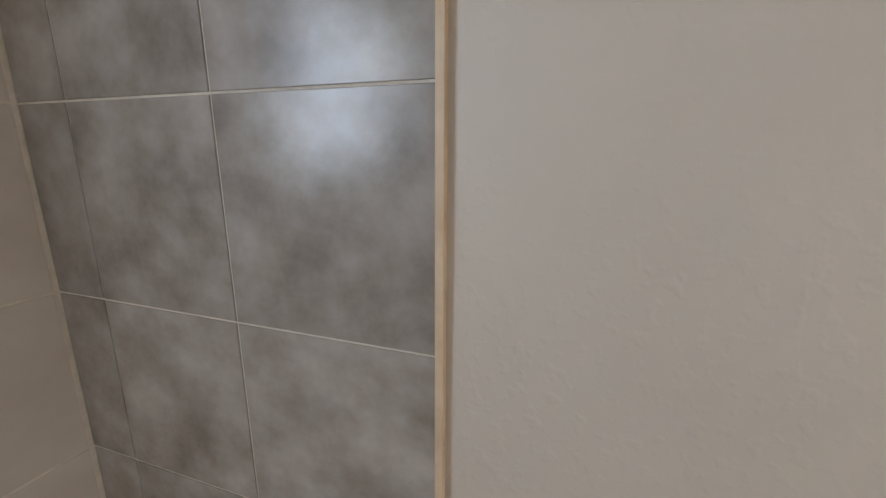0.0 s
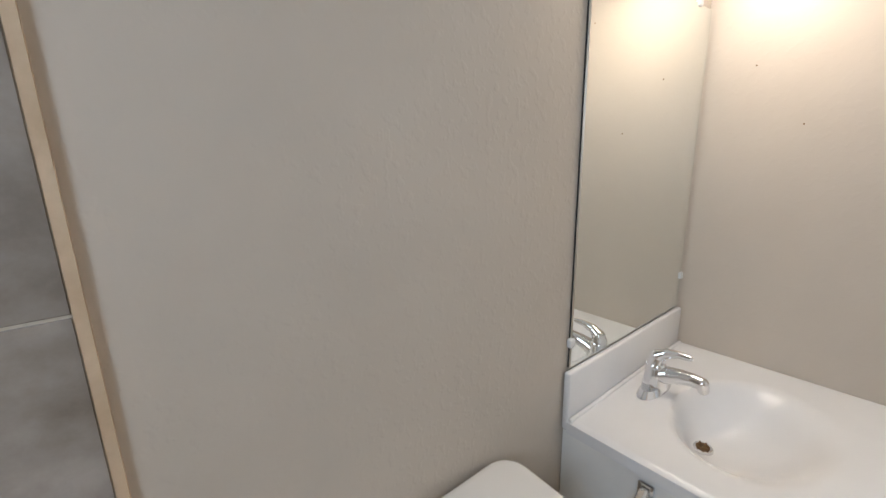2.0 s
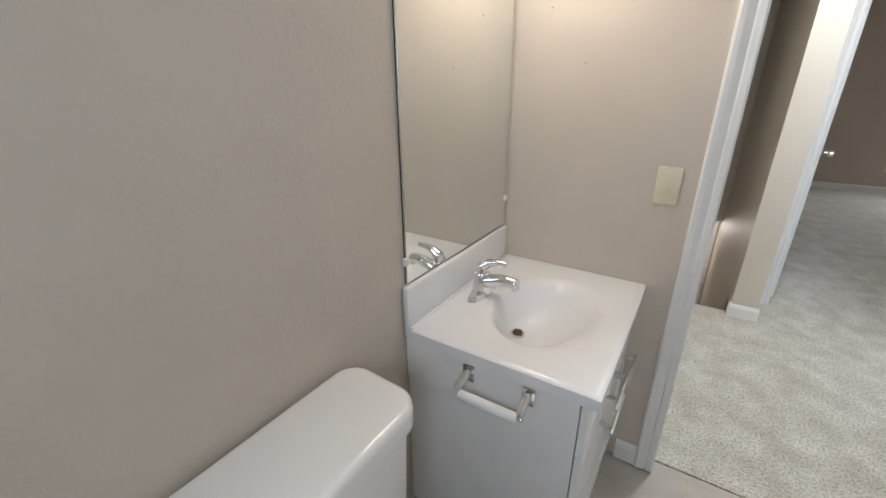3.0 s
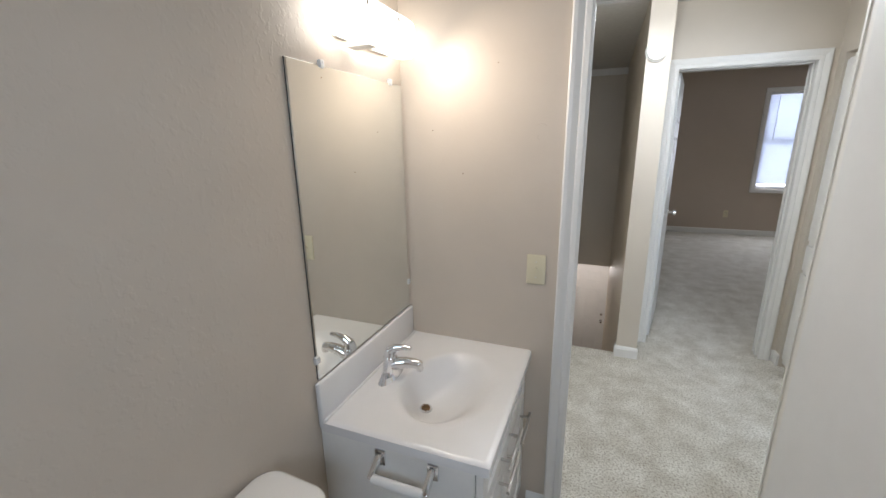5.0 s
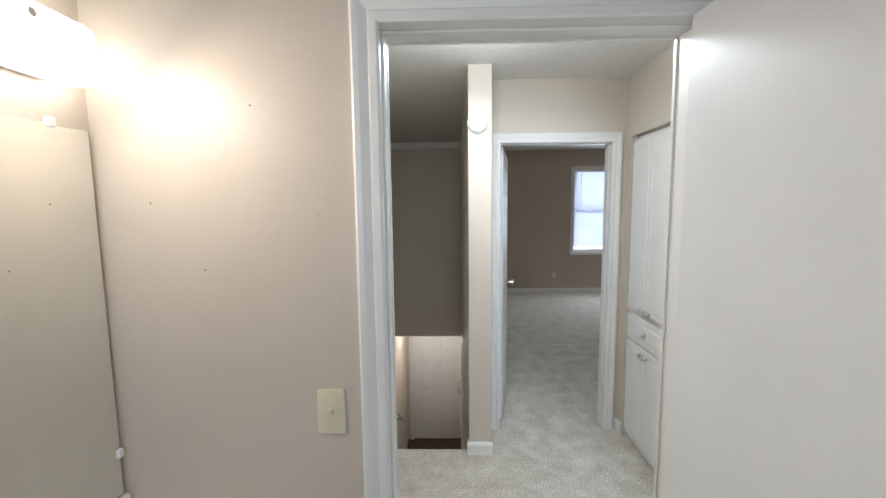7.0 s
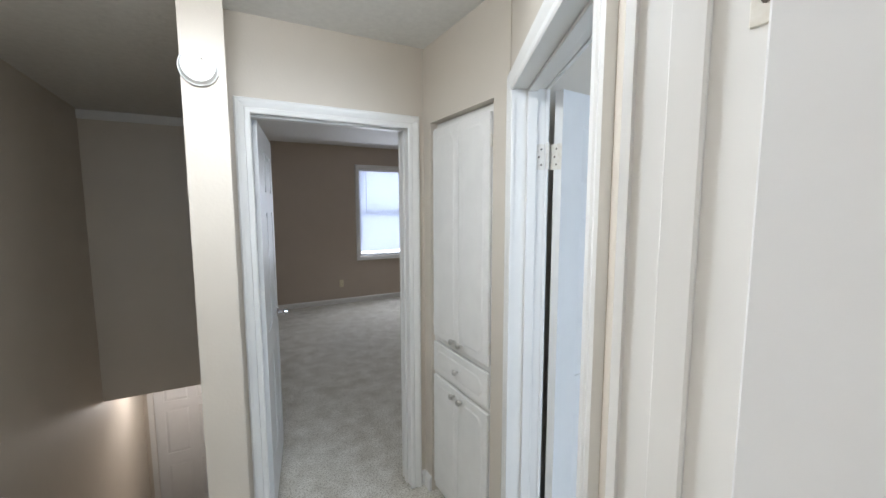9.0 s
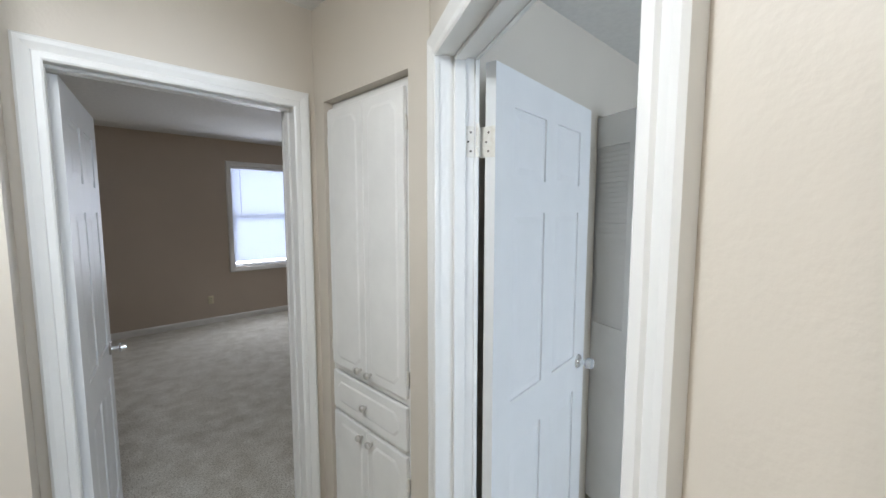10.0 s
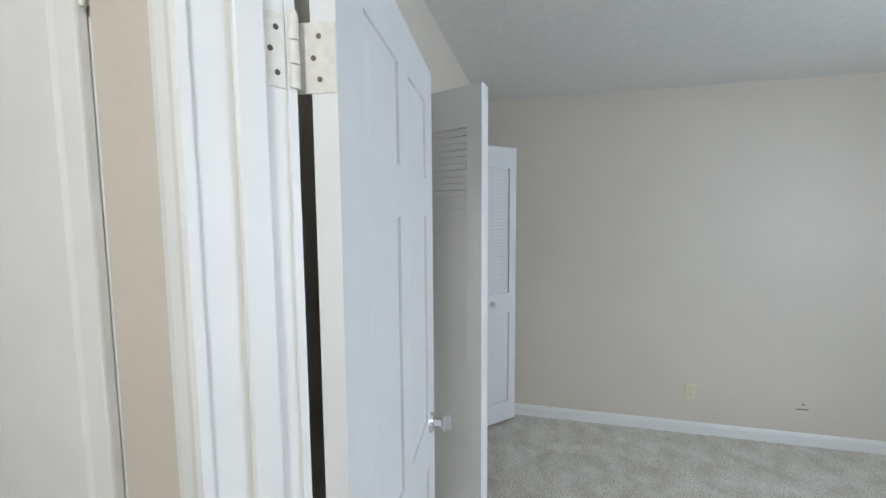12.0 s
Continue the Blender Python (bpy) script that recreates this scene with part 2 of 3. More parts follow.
WX0, WX1, WZ0, WZ1 = 3.055, 4.07, 0.767, 2.245
solid("wall_bedroom_north", [(1.08, WX0, WY, WY + 0.14, 0, CHB), (WX1, 5.1, WY, WY + 0.14, 0, CHB), (WX0, WX1, WY, WY + 0.14, 0, WZ0), (WX0, WX1, WY, WY + 0.14, WZ1, CHB)],
      PAINT_BED, "beige bedroom wall with a double-hung window", "wall")
solid("wall_bedroom_east", [(5.0, 5.1, AY + 0.11, WY, 0, CHB)], PAINT_BED, "beige bedroom wall", "wall")
solid("wall_stair_header", [(0, 0.94, 4.38, 4.5, -0.14, CH)], PAINT, "beige wall over the lower stairs", "wall")
solid("stair_header_moulding", [(0, 0.94, 4.362, 4.38, 2.36, 2.436)], WHITE, "narrow white moulding at the stairwell ceiling", "moulding")
solid("wall_entry_north", [(0, 0.09, 6.1, 6.2, -2.66, -0.14), (0.09, 1.0, 6.1, 6.2, -0.62, -0.14), (0.09, 1.0, 6.16, 6.2, -2.66, -0.62)], PAINT, "wall around the entrance door", "wall")
solid("ceiling", [(-0.12, 5.1, -2.4, AY, CH, CH + 0.1), (-0.12, 1.01, AY, 6.64, CH, CH + 0.1)], CEIL, "white stippled textured ceiling", "ceiling")
solid("ceiling_bedroom", [(1.01, 5.1, AY, 6.64, CHB, CHB + 0.1)], CEIL, "white textured bedroom ceiling", "ceiling")
solid("ceiling_entry", [(0, 1.0, 4.5, 6.2, -0.14, -0.04)], CEIL, "low white ceiling over the entrance", "ceiling")
solid("floor", [(0, 2.09, 0.06, 1.59, -0.12, 0), (2.09, BX, 0.06, AY, -0.12, 0), (1.69, BX, -2.3, 0.06, -0.12, 0), (0.94, 2.09, 1.59, AY, -0.12, 0), (1.08, 5.0, AY, WY, -0.12, 0)],
      CARPET, "mottled pale beige cut-pile carpet", "carpet")
solid("floor_entry", [(0, 1.0, 4.5, 6.2, -2.76, -2.66)], WOODF, "dark brown wooden entrance floor", "floor")


def baseboard(m, length, name="baseboard"):
    bm = B()
    prof = [(0, 0), (0.014, 0), (0.014, 0.062), (0.009, 0.076), (0.004, 0.083), (0, 0.085)]
    a = [bm.verts.new((0, -u, z)) for u, z in prof]
    b = [bm.verts.new((length, -u, z)) for u, z in prof]
    for i in range(len(prof)):
        j = (i + 1) % len(prof)
        bm.faces.new((a[i], a[j], b[j], b[i]))
    bm.faces.new(a)
    bm.faces.new(b[::-1])
    ob = new(name, mesh(name, bm, WHITE))
    ob.matrix_basis = m
    return tagged(ob, "white painted wooden baseboard with a rounded top", "baseboard", kind="structure")


baseboard(pose(BX, BY - 0.001, 0, 0, 0, -90), 3.38)
baseboard(pose(4.601, BY, 0), 0.097)
baseboard(pose(1.10, WY, 0), 3.88)
baseboard(pose(5.0, WY, 0, 0, 0, -90), 4.4)
baseboard(pose(0.93, 1.54, 0), 0.16)
baseboard(pose(0.94, 1.585, 0, 0, 0, -90), 0.044)
baseboard(pose(1.985, AY, 0), 0.026)
baseboard(pose(2.012, AY - 0.014, 0, 0, 0, -90), 0.064)
baseboard(pose(0.54, 0.0, 0), 0.09)
baseboard(pose(0, -1.44, 0, 0, 0, 90), 0.78)
baseboard(pose(1.69, -0.02, 0, 0, 0, -90), 2.2)


# ---- doorways ----
def doorway(name, m, w, h, th, front=True, back=True, stop_from=0.045, stop_to=0.08, st=0.011, label="white painted door casing and jamb"):
    """local x across the opening, local +y out of the wall's front, wall from y=-th to 0"""
    t = thing(name, m, label, "door frame", kind="structure")
    prof = [(0.0, 0.0), (0.0, 0.011), (0.006, 0.015), (0.022, 0.015), (0.026, 0.011), (0.031, 0.013), (0.046, 0.019), (0.058, 0.021), (0.064, 0.017), (0.065, 0.0)]
    for on, side in ((front, 1), (back, -1)):
        if not on:
            continue
        bm = B()
        rows = []
        for u, v in prof:
            u -= 0.005
            y = v if side == 1 else -th - v
            rows.append([bm.verts.new(c) for c in ((-u, y, 0.001), (-u, y, h + u), (w + u, y, h + u), (w + u, y, 0.001))])
        for i in range(len(rows)):
            j = (i + 1) % len(rows)
            for k in range(3):
                bm.faces.new((rows[i][k], rows[i][k + 1], rows[j][k + 1], rows[j][k]))
        part("casing", bm, WHITE, t)
    for nm, b in (("jamb", (-0.02, 0, -th, 0, 0.001, h)), ("jamb", (w, w + 0.02, -th, 0, 0.001, h)), ("head_jamb", (-0.02, w + 0.02, -th, 0, h, h + 0.02))):
        part(nm, box(B(), *b), WHITE, t)
    for b in ((0, st, -stop_to, -stop_from, 0.001, h - st), (w - st, w, -stop_to, -stop_from, 0.001, h - st), (0, w, -stop_to, -stop_from, h - st, h)):
        part("door_stop", box(B(), *b, bevel=0.002, seg=1), WHITE, t)
    return t


def hinge_set(t, plates, z):
    """two leaves with a knuckle; the planes are given by corner boxes"""
    for b in plates:
        pl = part("hinge_leaf", box(B(), *b, z, z + 0.09, bevel=0.001, seg=1), HINGE, t, "painted steel hinge leaf")
        for k in range(3):
            bm = B()
            cx, cy = (b[0] + b[1]) / 2, (b[2] + b[3]) / 2
            zz = z + 0.018 + 0.027 * k
            off = 0.004 * (1 if k % 2 else -1)
            if b[1] - b[0] < b[3] - b[2]:
                cyl(bm, (b[0] - 0.001, cy + off, zz), (b[1] + 0.001, cy + off, zz), 0.0035, n=10)
            else:
                cyl(bm, (cx + off, b[2] - 0.001, zz), (cx + off, b[3] + 0.001, zz), 0.0035, n=10)
            part("screw", bm, SCREW, pl)


def knuckle(t, x, y, z):
    bm = B()
    for k in range(3):
        cyl(bm, (x, y, z + 0.002 + 0.03 * k), (x, y, z + 0.030 + 0.03 * k), 0.007, n=12)
    ball(bm, (x, y, z + 0.092), 0.0065)
    part("hinge_pin", bm, HINGE, t, smooth=True)


def knob(t, x, y, side, z, material, glass=False):
    bm = B()
    cyl(bm, (x, y, z), (x, y + side * 0.008, z), 0.032, 0.026)
    cyl(bm, (x, y + side * 0.008, z), (x, y + side * 0.035, z), 0.011)
    k = part("door_knob", bm, CHROME, t, "chrome door knob", smooth=True)
    bm = B()
    cyl(bm, (x, y + side * 0.035, z), (x, y + side * 0.045, z), 0.017, 0.026, n=8 if glass else 24)
    cyl(bm, (x, y + side * 0.045, z), (x, y + side * 0.065, z), 0.026, 0.022, n=8 if glass else 24)
    part("grip", bm, material, k, smooth=not glass)


def panel_mesh(w, h, name="panel"):
    bm = B()
    for s in (1, -1):
        a = [(0, 0.0105), (0.012, 0.0105), (0.035, 0.0165), (w / 2, 0.0165)]
        rings = []
        for inset, y in a[:3]:
            rings.append([bm.verts.new(c) for c in ((inset, s * y, inset), (w - inset, s * y, inset), (w - inset, s * y, h - inset), (inset, s * y, h - inset))])
        for r0, r1 in zip(rings, rings[1:]):
            for i in range(4):
                bm.faces.new((r0[i], r0[(i + 1) % 4], r1[(i + 1) % 4], r1[i]))
        bm.faces.new(rings[-1])
    return mesh(name, bm, DOORW)


def six_panel_door(name, m, w, h, label, knob_z=0.92, knob_mat=None, knob_sides=(1, -1), kind=""):
    """local x along the leaf from the hinge, thickness about y=0"""
    t = thing(name, m, label, "door", kind=kind)
    s, mid = 0.11, 0.09
    pw = (w - 2 * s - mid) / 2
    rows = [(0.24, 0.56), (0.95, 0.62), (1.68, h - 1.68 - 0.11)]
    bm = B()
    for b in ((0, s), (w - s, w), (s + pw, s + pw + mid)):
        box(bm, b[0], b[1], -0.0175, 0.0175, 0, h)
    zs = [0] + [v for z, hh in rows for v in (z, z + hh)] + [h]
    for z0, z1 in zip(zs[0::2], zs[1::2]):
        for x0 in (s, s + pw + mid):
            box(bm, x0, x0 + pw, -0.0175, 0.0175, z0, z1)
    part("leaf", bm, DOORW, t)
    for z, hh in rows:
        d = panel_mesh(pw, hh)
        for x0 in (s, s + pw + mid):
            p = new("panel", d)
            p.parent = t
            p.matrix_basis = pose(x0, 0, z)
    for sd in knob_sides:
        knob(t, w - 0.065, sd * 0.0175, sd, knob_z, knob_mat or CHROME, glass=knob_mat is GLASS)
    return t


# bathroom doorway (front faces the hall) and its plain leaf
bath_frame = doorway("door_frame_bath", pose(W2L, 0.11, 0), W2R - W2L, W2H, 0.11, stop_from=0.035, stop_to=0.068, st=0.007)
hinge_set(bath_frame, [(W2R - W2L - 0.002, W2R - W2L + 0.001, -0.108, -0.094)], 1.75)
bath_door = thing("door_bath", pose(W2R - 0.004, -0.012, 0.012, 0, 0, -88), "plain flat white painted bathroom door standing open", "door")
part("leaf", box(B(), 0.0, 0.695, -0.036, -0.001, 0, 1.995, bevel=0.002, seg=1), DOORW, bath_door)
knob(bath_door, 0.63, -0.036, -1, 0.92, CHROME)

# bedroom doorway
a_frame = doorway("door_frame_bedroom", pose(AR, AY, 0, 0, 0, 180), AR - AL, AH, 0.11)
a_door = six_panel_door("door_bedroom", pose(AL + 0.02, AY + 0.112, 0.015, 0, 0, 80), 0.745, 2.005, "white six-panel bedroom door standing open", kind="structure")
hinge_set(a_frame, [(AR - AL - 0.001, AR - AL + 0.002, -0.108, -0.082)], 1.75)
hinge_set(a_frame, [(AR - AL - 0.001, AR - AL + 0.002, -0.108, -0.082)], 0.2)

# small room doorway in the diagonal wall
b_frame = doorway("door_frame_small_room", DIAG @ pose(DL, 0, 0), DR - DL, DH, 0.11)
WD = DR - DL
for z in (1.748, 0.22):
    hinge_set(b_frame, [(WD - 0.002, WD + 0.001, -0.109, -0.078)], z)
    knuckle(b_frame, WD - 0.004, -0.119, z)
b_pivot = (DIAG @ Vector((DR - 0.020, -0.152, 0)))
b_door = six_panel_door("door_small_room", pose(b_pivot.x, b_pivot.y, 0.014, 0, 0, 6), 0.755, 2.005, "white six-panel door standing open into the small room",
                        knob_mat=GLASS, knob_sides=(-1,))

for z in (1.734, 0.206):
    hinge_set(b_door, [(-0.0015, 0.0005, -0.017, 0.036)], z)

# entrance door at the foot of the stairs
entry = six_panel_door("door_entrance", pose(0.108, 6.13, -2.65), 0.88, 2.02, "white six-panel entrance door with brass locks", knob_sides=(-1,))
bm = B()
cyl(bm, (0.815, -0.0175, 1.06), (0.815, -0.04, 1.06), 0.028, 0.022)
part("deadbolt", bm, CHROME, entry, "round deadbolt", smooth=True)

solid("entrance_trim", [(0.045, 0.106, 6.08, 6.099, -2.66, -0.60)], WHITE, "white casing beside the entrance door", "trim")

# ---- stairs and handrail ----
stairs = thing("stairs", I4, "carpeted stairs going down beside the hall", "stairs", kind="structure")
for i in range(13):
    y0 = 1.59 + 0.25 * i
    part("step", box(B(), 0.001, 0.939, y0, y0 + 0.28, -0.19 * (i + 1) - 0.18, -0.19 * (i + 1), bevel=0.012), CARPET, stairs)
rail = thing("handrail", I4, "white painted wooden handrail on wall brackets", "handrail")
bm = B()
cyl(bm, (0.07, 1.85, 0.62), (0.07, 5.0, -1.70), 0.022)
part("rail", bm, WHITE, rail, smooth=True)
for y in (2.1, 3.2, 4.6):
    z = 0.62 - (y - 1.85) * 2.32 / 3.15
    bm = B()
    cyl(bm, (0.0, y, z - 0.07), (0.07, y, z - 0.02), 0.007)
    cyl(bm, (0.0, y, z - 0.07), (0.006, y, z - 0.07), 0.03)
    part("bracket", bm, SCREW, rail, "dark metal bracket", smooth=True)

# ---- bathroom things ----
# wood strip where the tile stops
TY = -1.462
solid("tile_edge_trim", [(0, 0.012, TY + 0.009, TY + 0.019, 0, CH - 0.002)], WOODT, "raw wooden strip at the edge of the tile", "trim")

vanity = thing("vanity_cabinet", I4, "white painted bathroom vanity cabinet against the wall", "cabinet")
for nm, bx in (("side_panel", (0.003, 0.495, -0.635, -0.617, 0.09, 0.733)), ("side_panel", (0.003, 0.495, -0.022, -0.004, 0.09, 0.733)),
               ("face_frame", (0.478, 0.4948, -0.617, -0.022, 0.09, 0.733)), ("back_panel", (0.003, 0.012, -0.617, -0.022, 0.09, 0.733)),
               ("bottom_panel", (0.012, 0.478, -0.617, -0.022, 0.09, 0.106)), ("toe_kick", (0.003, 0.44, -0.62, -0.004, 0.001, 0.09))):
    part(nm, box(B(), *bx), CABW, vanity)


def shaker_front(name, y0, y1, z0, z1, parent):
    bm = B()
    f = 0.05
    box(bm, 0.497, 0.517, y0, y0 + f, z0, z1, bevel=0.002, seg=1)
    box(bm, 0.497, 0.517, y1 - f, y1, z0, z1, bevel=0.002, seg=1)
    box(bm, 0.497, 0.5168, y0 + f, y1 - f, z0, z0 + f)
    box(bm, 0.497, 0.5168, y0 + f, y1 - f, z1 - f, z1)
    box(bm, 0.497, 0.508, y0 + f, y1 - f, z0 + f, z1 - f)
    return part(name, bm, CABW, parent)


drawer = shaker_front("drawer_front", -0.632, -0.008, 0.57, 0.725, vanity)
for y0, y1, hy, hz in ((-0.632, -0.323, -0.385, 0.53), (-0.317, -0.008, -0.16, 0.53)):
    d = shaker_front("door", y0, y1, 0.11, 0.56, vanity)
    bm = B()
    cyl(bm, (0.552, hy - 0.09, hz), (0.552, hy + 0.09, hz), 0.006)
    for y in (hy - 0.06, hy + 0.06):
        cyl(bm, (0.517, y, hz), (0.552, y, hz), 0.005)
    part("handle", bm, NICKEL, d, "brushed nickel bar handle", smooth=True)
bm = B()
cyl(bm, (0.552, -0.46, 0.60), (0.552, -0.26, 0.60), 0.006)
for y in (-0.42, -0.30):
    cyl(bm, (0.517, y, 0.60), (0.552, y, 0.60), 0.005)
part("handle", bm, NICKEL, drawer, "brushed nickel bar handle", smooth=True)
holder = thing("toilet_paper_holder", pose(0, 0, 0.012), "chrome toilet paper holder with white roller", "paper holder")
for x in (0.21, 0.375):
    bm = B()
    box(bm, x - 0.017, x + 0.017, -0.643, -0.634, 0.66, 0.71, bevel=0.004)
    b2 = B()
    box(b2, x - 0.009, x + 0.009, -0.708, -0.64, -0.011, 0.011, bevel=0.004)
    bmesh.ops.rotate(b2, verts=b2.verts, cent=(x, -0.64, 0), matrix=Matrix.Rotation(radians(32), 3, "X"))
    bmesh.ops.translate(b2, verts=b2.verts, vec=(0, 0, 0.695))
    part("plate", bm, CHROME, holder, smooth=True)
    part("arm", b2, CHROME, holder, smooth=True)
bm = B()
cyl(bm, (0.215, -0.695, 0.659), (0.37, -0.695, 0.659), 0.014)
part("roller", bm, PLASTIC, holder, "white plastic roller", smooth=True)

# cultured marble top with a moulded oval basin
sink = thing("sink", I4, "glossy white one-piece vanity top with oval basin", "sink")
TX, TYL, TZ = 0.537, -0.645, 0.77
BCX, BCY, BRX, BRY = 0.312, -0.335, 0.165, 0.225
DRX, DRY, DRZ = 0.222, BCY - 0.005, TZ - 0.117
bm = B()
NX, NY = 56, 68
gv = []
for i in range(NX + 1):
    row = []
    for j in range(NY + 1):
        x, y = 0.018 + (TX - 0.018) * i / NX, TYL + (-0.002 - TYL) * j / NY
        z = TZ
        px, py = (x - DRX) / BRX, (y - DRY) / BRY
        cx, cy = (DRX - BCX) / BRX, (DRY - BCY) / BRY
        qa, qb, qc = px * px + py * py, 2 * (px * cx + py * cy), cx * cx + cy * cy - 1
        k = 9.0 if qa < 1e-9 else (-qb + math.sqrt(qb * qb - 4 * qa * qc)) / (2 * qa)
        s = min(1.0, 1 / k)
        z = TZ - 0.118 * (0.5 + 0.5 * math.cos(math.pi * s ** 1.5))
        e = min(TX - x, y - TYL)
        if e < 0.008:
            z -= 0.006 * (1 - e / 0.008) ** 2
        row.append(bm.verts.new((x, y, z)))
    gv.append(row)
for i in range(NX):
    for j in range(NY):
        bm.faces.new((gv[i][j], gv[i + 1][j], gv[i + 1][j + 1], gv[i][j + 1]))
rim = [gv[i][0] for i in range(NX + 1)] + [gv[NX][j] for j in range(1, NY + 1)]
low = [bm.verts.new((v.co.x, v.co.y, TZ - 0.035)) for v in rim]
for i in range(len(rim) - 1):
    bm.faces.new((rim[i], low[i], low[i + 1], rim[i + 1]))
part("basin", bm, MARBLE, sink, smooth=True)
bm = B()
box(bm, 0.003, 0.021, TYL, -0.003, TZ - 0.03, 0.893, bevel=0.006, seg=3)
box(bm, 0.0215, 0.032, TYL + 0.002, -0.003, TZ - 0.03, TZ + 0.006, bevel=0.004, seg=3)
part("backsplash", bm, MARBLE, sink, smooth=True)
bm = B()
cyl(bm, (DRX, DRY, DRZ), (DRX, DRY, DRZ + 0.006), 0.024, 0.022, n=28)
dr = part("drain", bm, CHROME, sink, "chrome drain ring", smooth=True)
part("drain_hole", cyl(B(), (DRX, DRY, DRZ + 0.0055), (DRX, DRY, DRZ + 0.0075), 0.016), RUST, dr)
bm = B()
for k in range(5):
    a = k * 1.26
    cyl(bm, (DRX + 0.004 * math.cos(a), DRY + 0.004 * math.sin(a), DRZ + 0.007), (DRX + 0.013 * math.cos(a), DRY + 0.012 * math.sin(a), DRZ + 0.014), 0.003, 0.002, n=8)
part("drain_grid", bm, RUST, dr, "rusty drain stopper")

faucet = thing("faucet", pose(0.094, -0.348, TZ + 0.0005), "chrome single-lever basin faucet", "faucet")
bm = B()
cyl(bm, (0, 0, 0), (0, 0, 0.016), 0.032, 0.025, n=32)
bmesh.ops.scale(bm, verts=bm.verts, vec=(0.95, 2.5, 1))
part("base", bm, CHROME, faucet, smooth=True)
bm = B()
cyl(bm, (0, 0, 0.008), (0, 0, 0.066), 0.033, 0.024, n=28)
ball(bm, (0, 0, 0.066), 0.0245, 1, 1, 0.8)
part("body", bm, CHROME, faucet, smooth=True)
bm = B()
pts = [(0.0, 0.040, 0.026), (0.03, 0.052, 0.0225), (0.06, 0.060, 0.0195), (0.085, 0.063, 0.0175), (0.108, 0.062, 0.0165), (0.113, 0.048, 0.0135)]
for (x0, z0, r0), (x1, z1, r1) in zip(pts, pts[1:]):
    cyl(bm, (x0, 0, z0), (x1, 0, z1), r0, r1, n=20)
    ball(bm, (x1, 0, z1), r1)
part("spout", bm, CHROME, faucet, smooth=True)
bm = B()
pts = [(-0.003, 0.076, 0.023), (0.0, 0.094, 0.019), (0.02, 0.110, 0.0135), (0.05, 0.118, 0.0095), (0.078, 0.118, 0.007)]
for (x0, z0, r0), (x1, z1, r1) in zip(pts, pts[1:]):
    cyl(bm, (x0, 0, z0), (x1, 0, z1), r0, r1, n=18)
    ball(bm, (x1, 0, z1), r1)
part("lever", bm, CHROME, faucet, smooth=True)
bm = B()
cyl(bm, (-0.027, 0, 0.01), (-0.027, 0, 0.062), 0.0025, n=10)
ball(bm, (-0.027, 0, 0.065), 0.006)
part("lift_rod", bm, CHROME, faucet, smooth=True)

mirror = thing("wall_mirror", I4, "tall frameless mirror on the wall over the vanity", "mirror")
MY0, MY1, MZ0, MZ1 = -0.628, -0.012, 0.897, 1.785
part("glass", box(B(), 0.003, 0.009, MY0, MY1, MZ0, MZ1, bevel=0.002, seg=1), MIRROR, mirror)
part("backing", box(B(), 0.0005, 0.003, MY0 + 0.001, MY1 - 0.001, MZ0, MZ1), DARK, mirror, "dark mirror backing")
for y, z in ((-0.49, MZ1), (-0.10, MZ1), (MY0, 0.96), (MY1 - 0.002, 1.0)):
    bm = B()
    box(bm, 0.001, 0.014, y - 0.009, y + 0.009, z - 0.008, z + 0.014, bevel=0.003)
    cyl(bm, (0.013, y, z + 0.006), (0.016, y, z + 0.006), 0.003, n=10)
    part("clip", bm, PLASTIC, mirror, "clear plastic mirror clip")

light = thing("vanity_light", I4, "lit vanity wall light with white glass diffuser", "wall lamp")
part("back_plate", box(B(), 0.001, 0.022, -0.42, -0.10, 1.87, 1.98, bevel=0.006), PLASTIC, light, "white metal back plate", smooth=True)
bm = B()
box(bm, 0.024, 0.10, -0.49, -0.06, 1.862, 1.985, bevel=0.025, seg=4)
part("diffuser", bm, DIFF, light, "glowing white glass diffuser", smooth=True)
for y in (-0.40, -0.215):
    bm = B()
    cyl(bm, (0.099, y, 1.95), (0.112, y, 1.95), 0.008)
    part("knob", bm, CHROME, light, smooth=True)
part("clip", box(B(), 0.02, 0.10, -0.385, -0.335, 1.848, 1.861, bevel=0.002), PLASTIC, light)


def wall_plate(name, m, label, category, switch):
    t = thing(name, m, label, category)
    part("plate", box(B(), -0.035, 0.035, -0.006, -0.0005, -0.058, 0.058, bevel=0.004, seg=3), PLATE, t, smooth=True)
    if switch:
        part("slot", box(B(), -0.006, 0.006, -0.0075, -0.005, -0.013, 0.013), PLATE, t)
        bm = box(B(), -0.004, 0.004, -0.018, -0.004, -0.004, 0.009, bevel=0.0015)
        part("toggle", bm, PLATE, t)
        zs = (-0.03, 0.03)
    else:
        for z in (-0.02, 0.02):
            o = part("socket", box(B(), -0.016, 0.016, -0.0085, -0.005, z - 0.013, z + 0.013, bevel=0.003), PLATE, t)
            for x in (-0.006, 0.006):
                part("slot", box(B(), x - 0.0012, x + 0.0012, -0.0092, -0.008, z - 0.003, z + 0.006), DARK, o)
        zs = (0.0,)
    for z in zs:
        part("screw", cyl(B(), (0, -0.0055, z), (0, -0.0075, z), 0.003, n=10), HINGE, t)
    return t


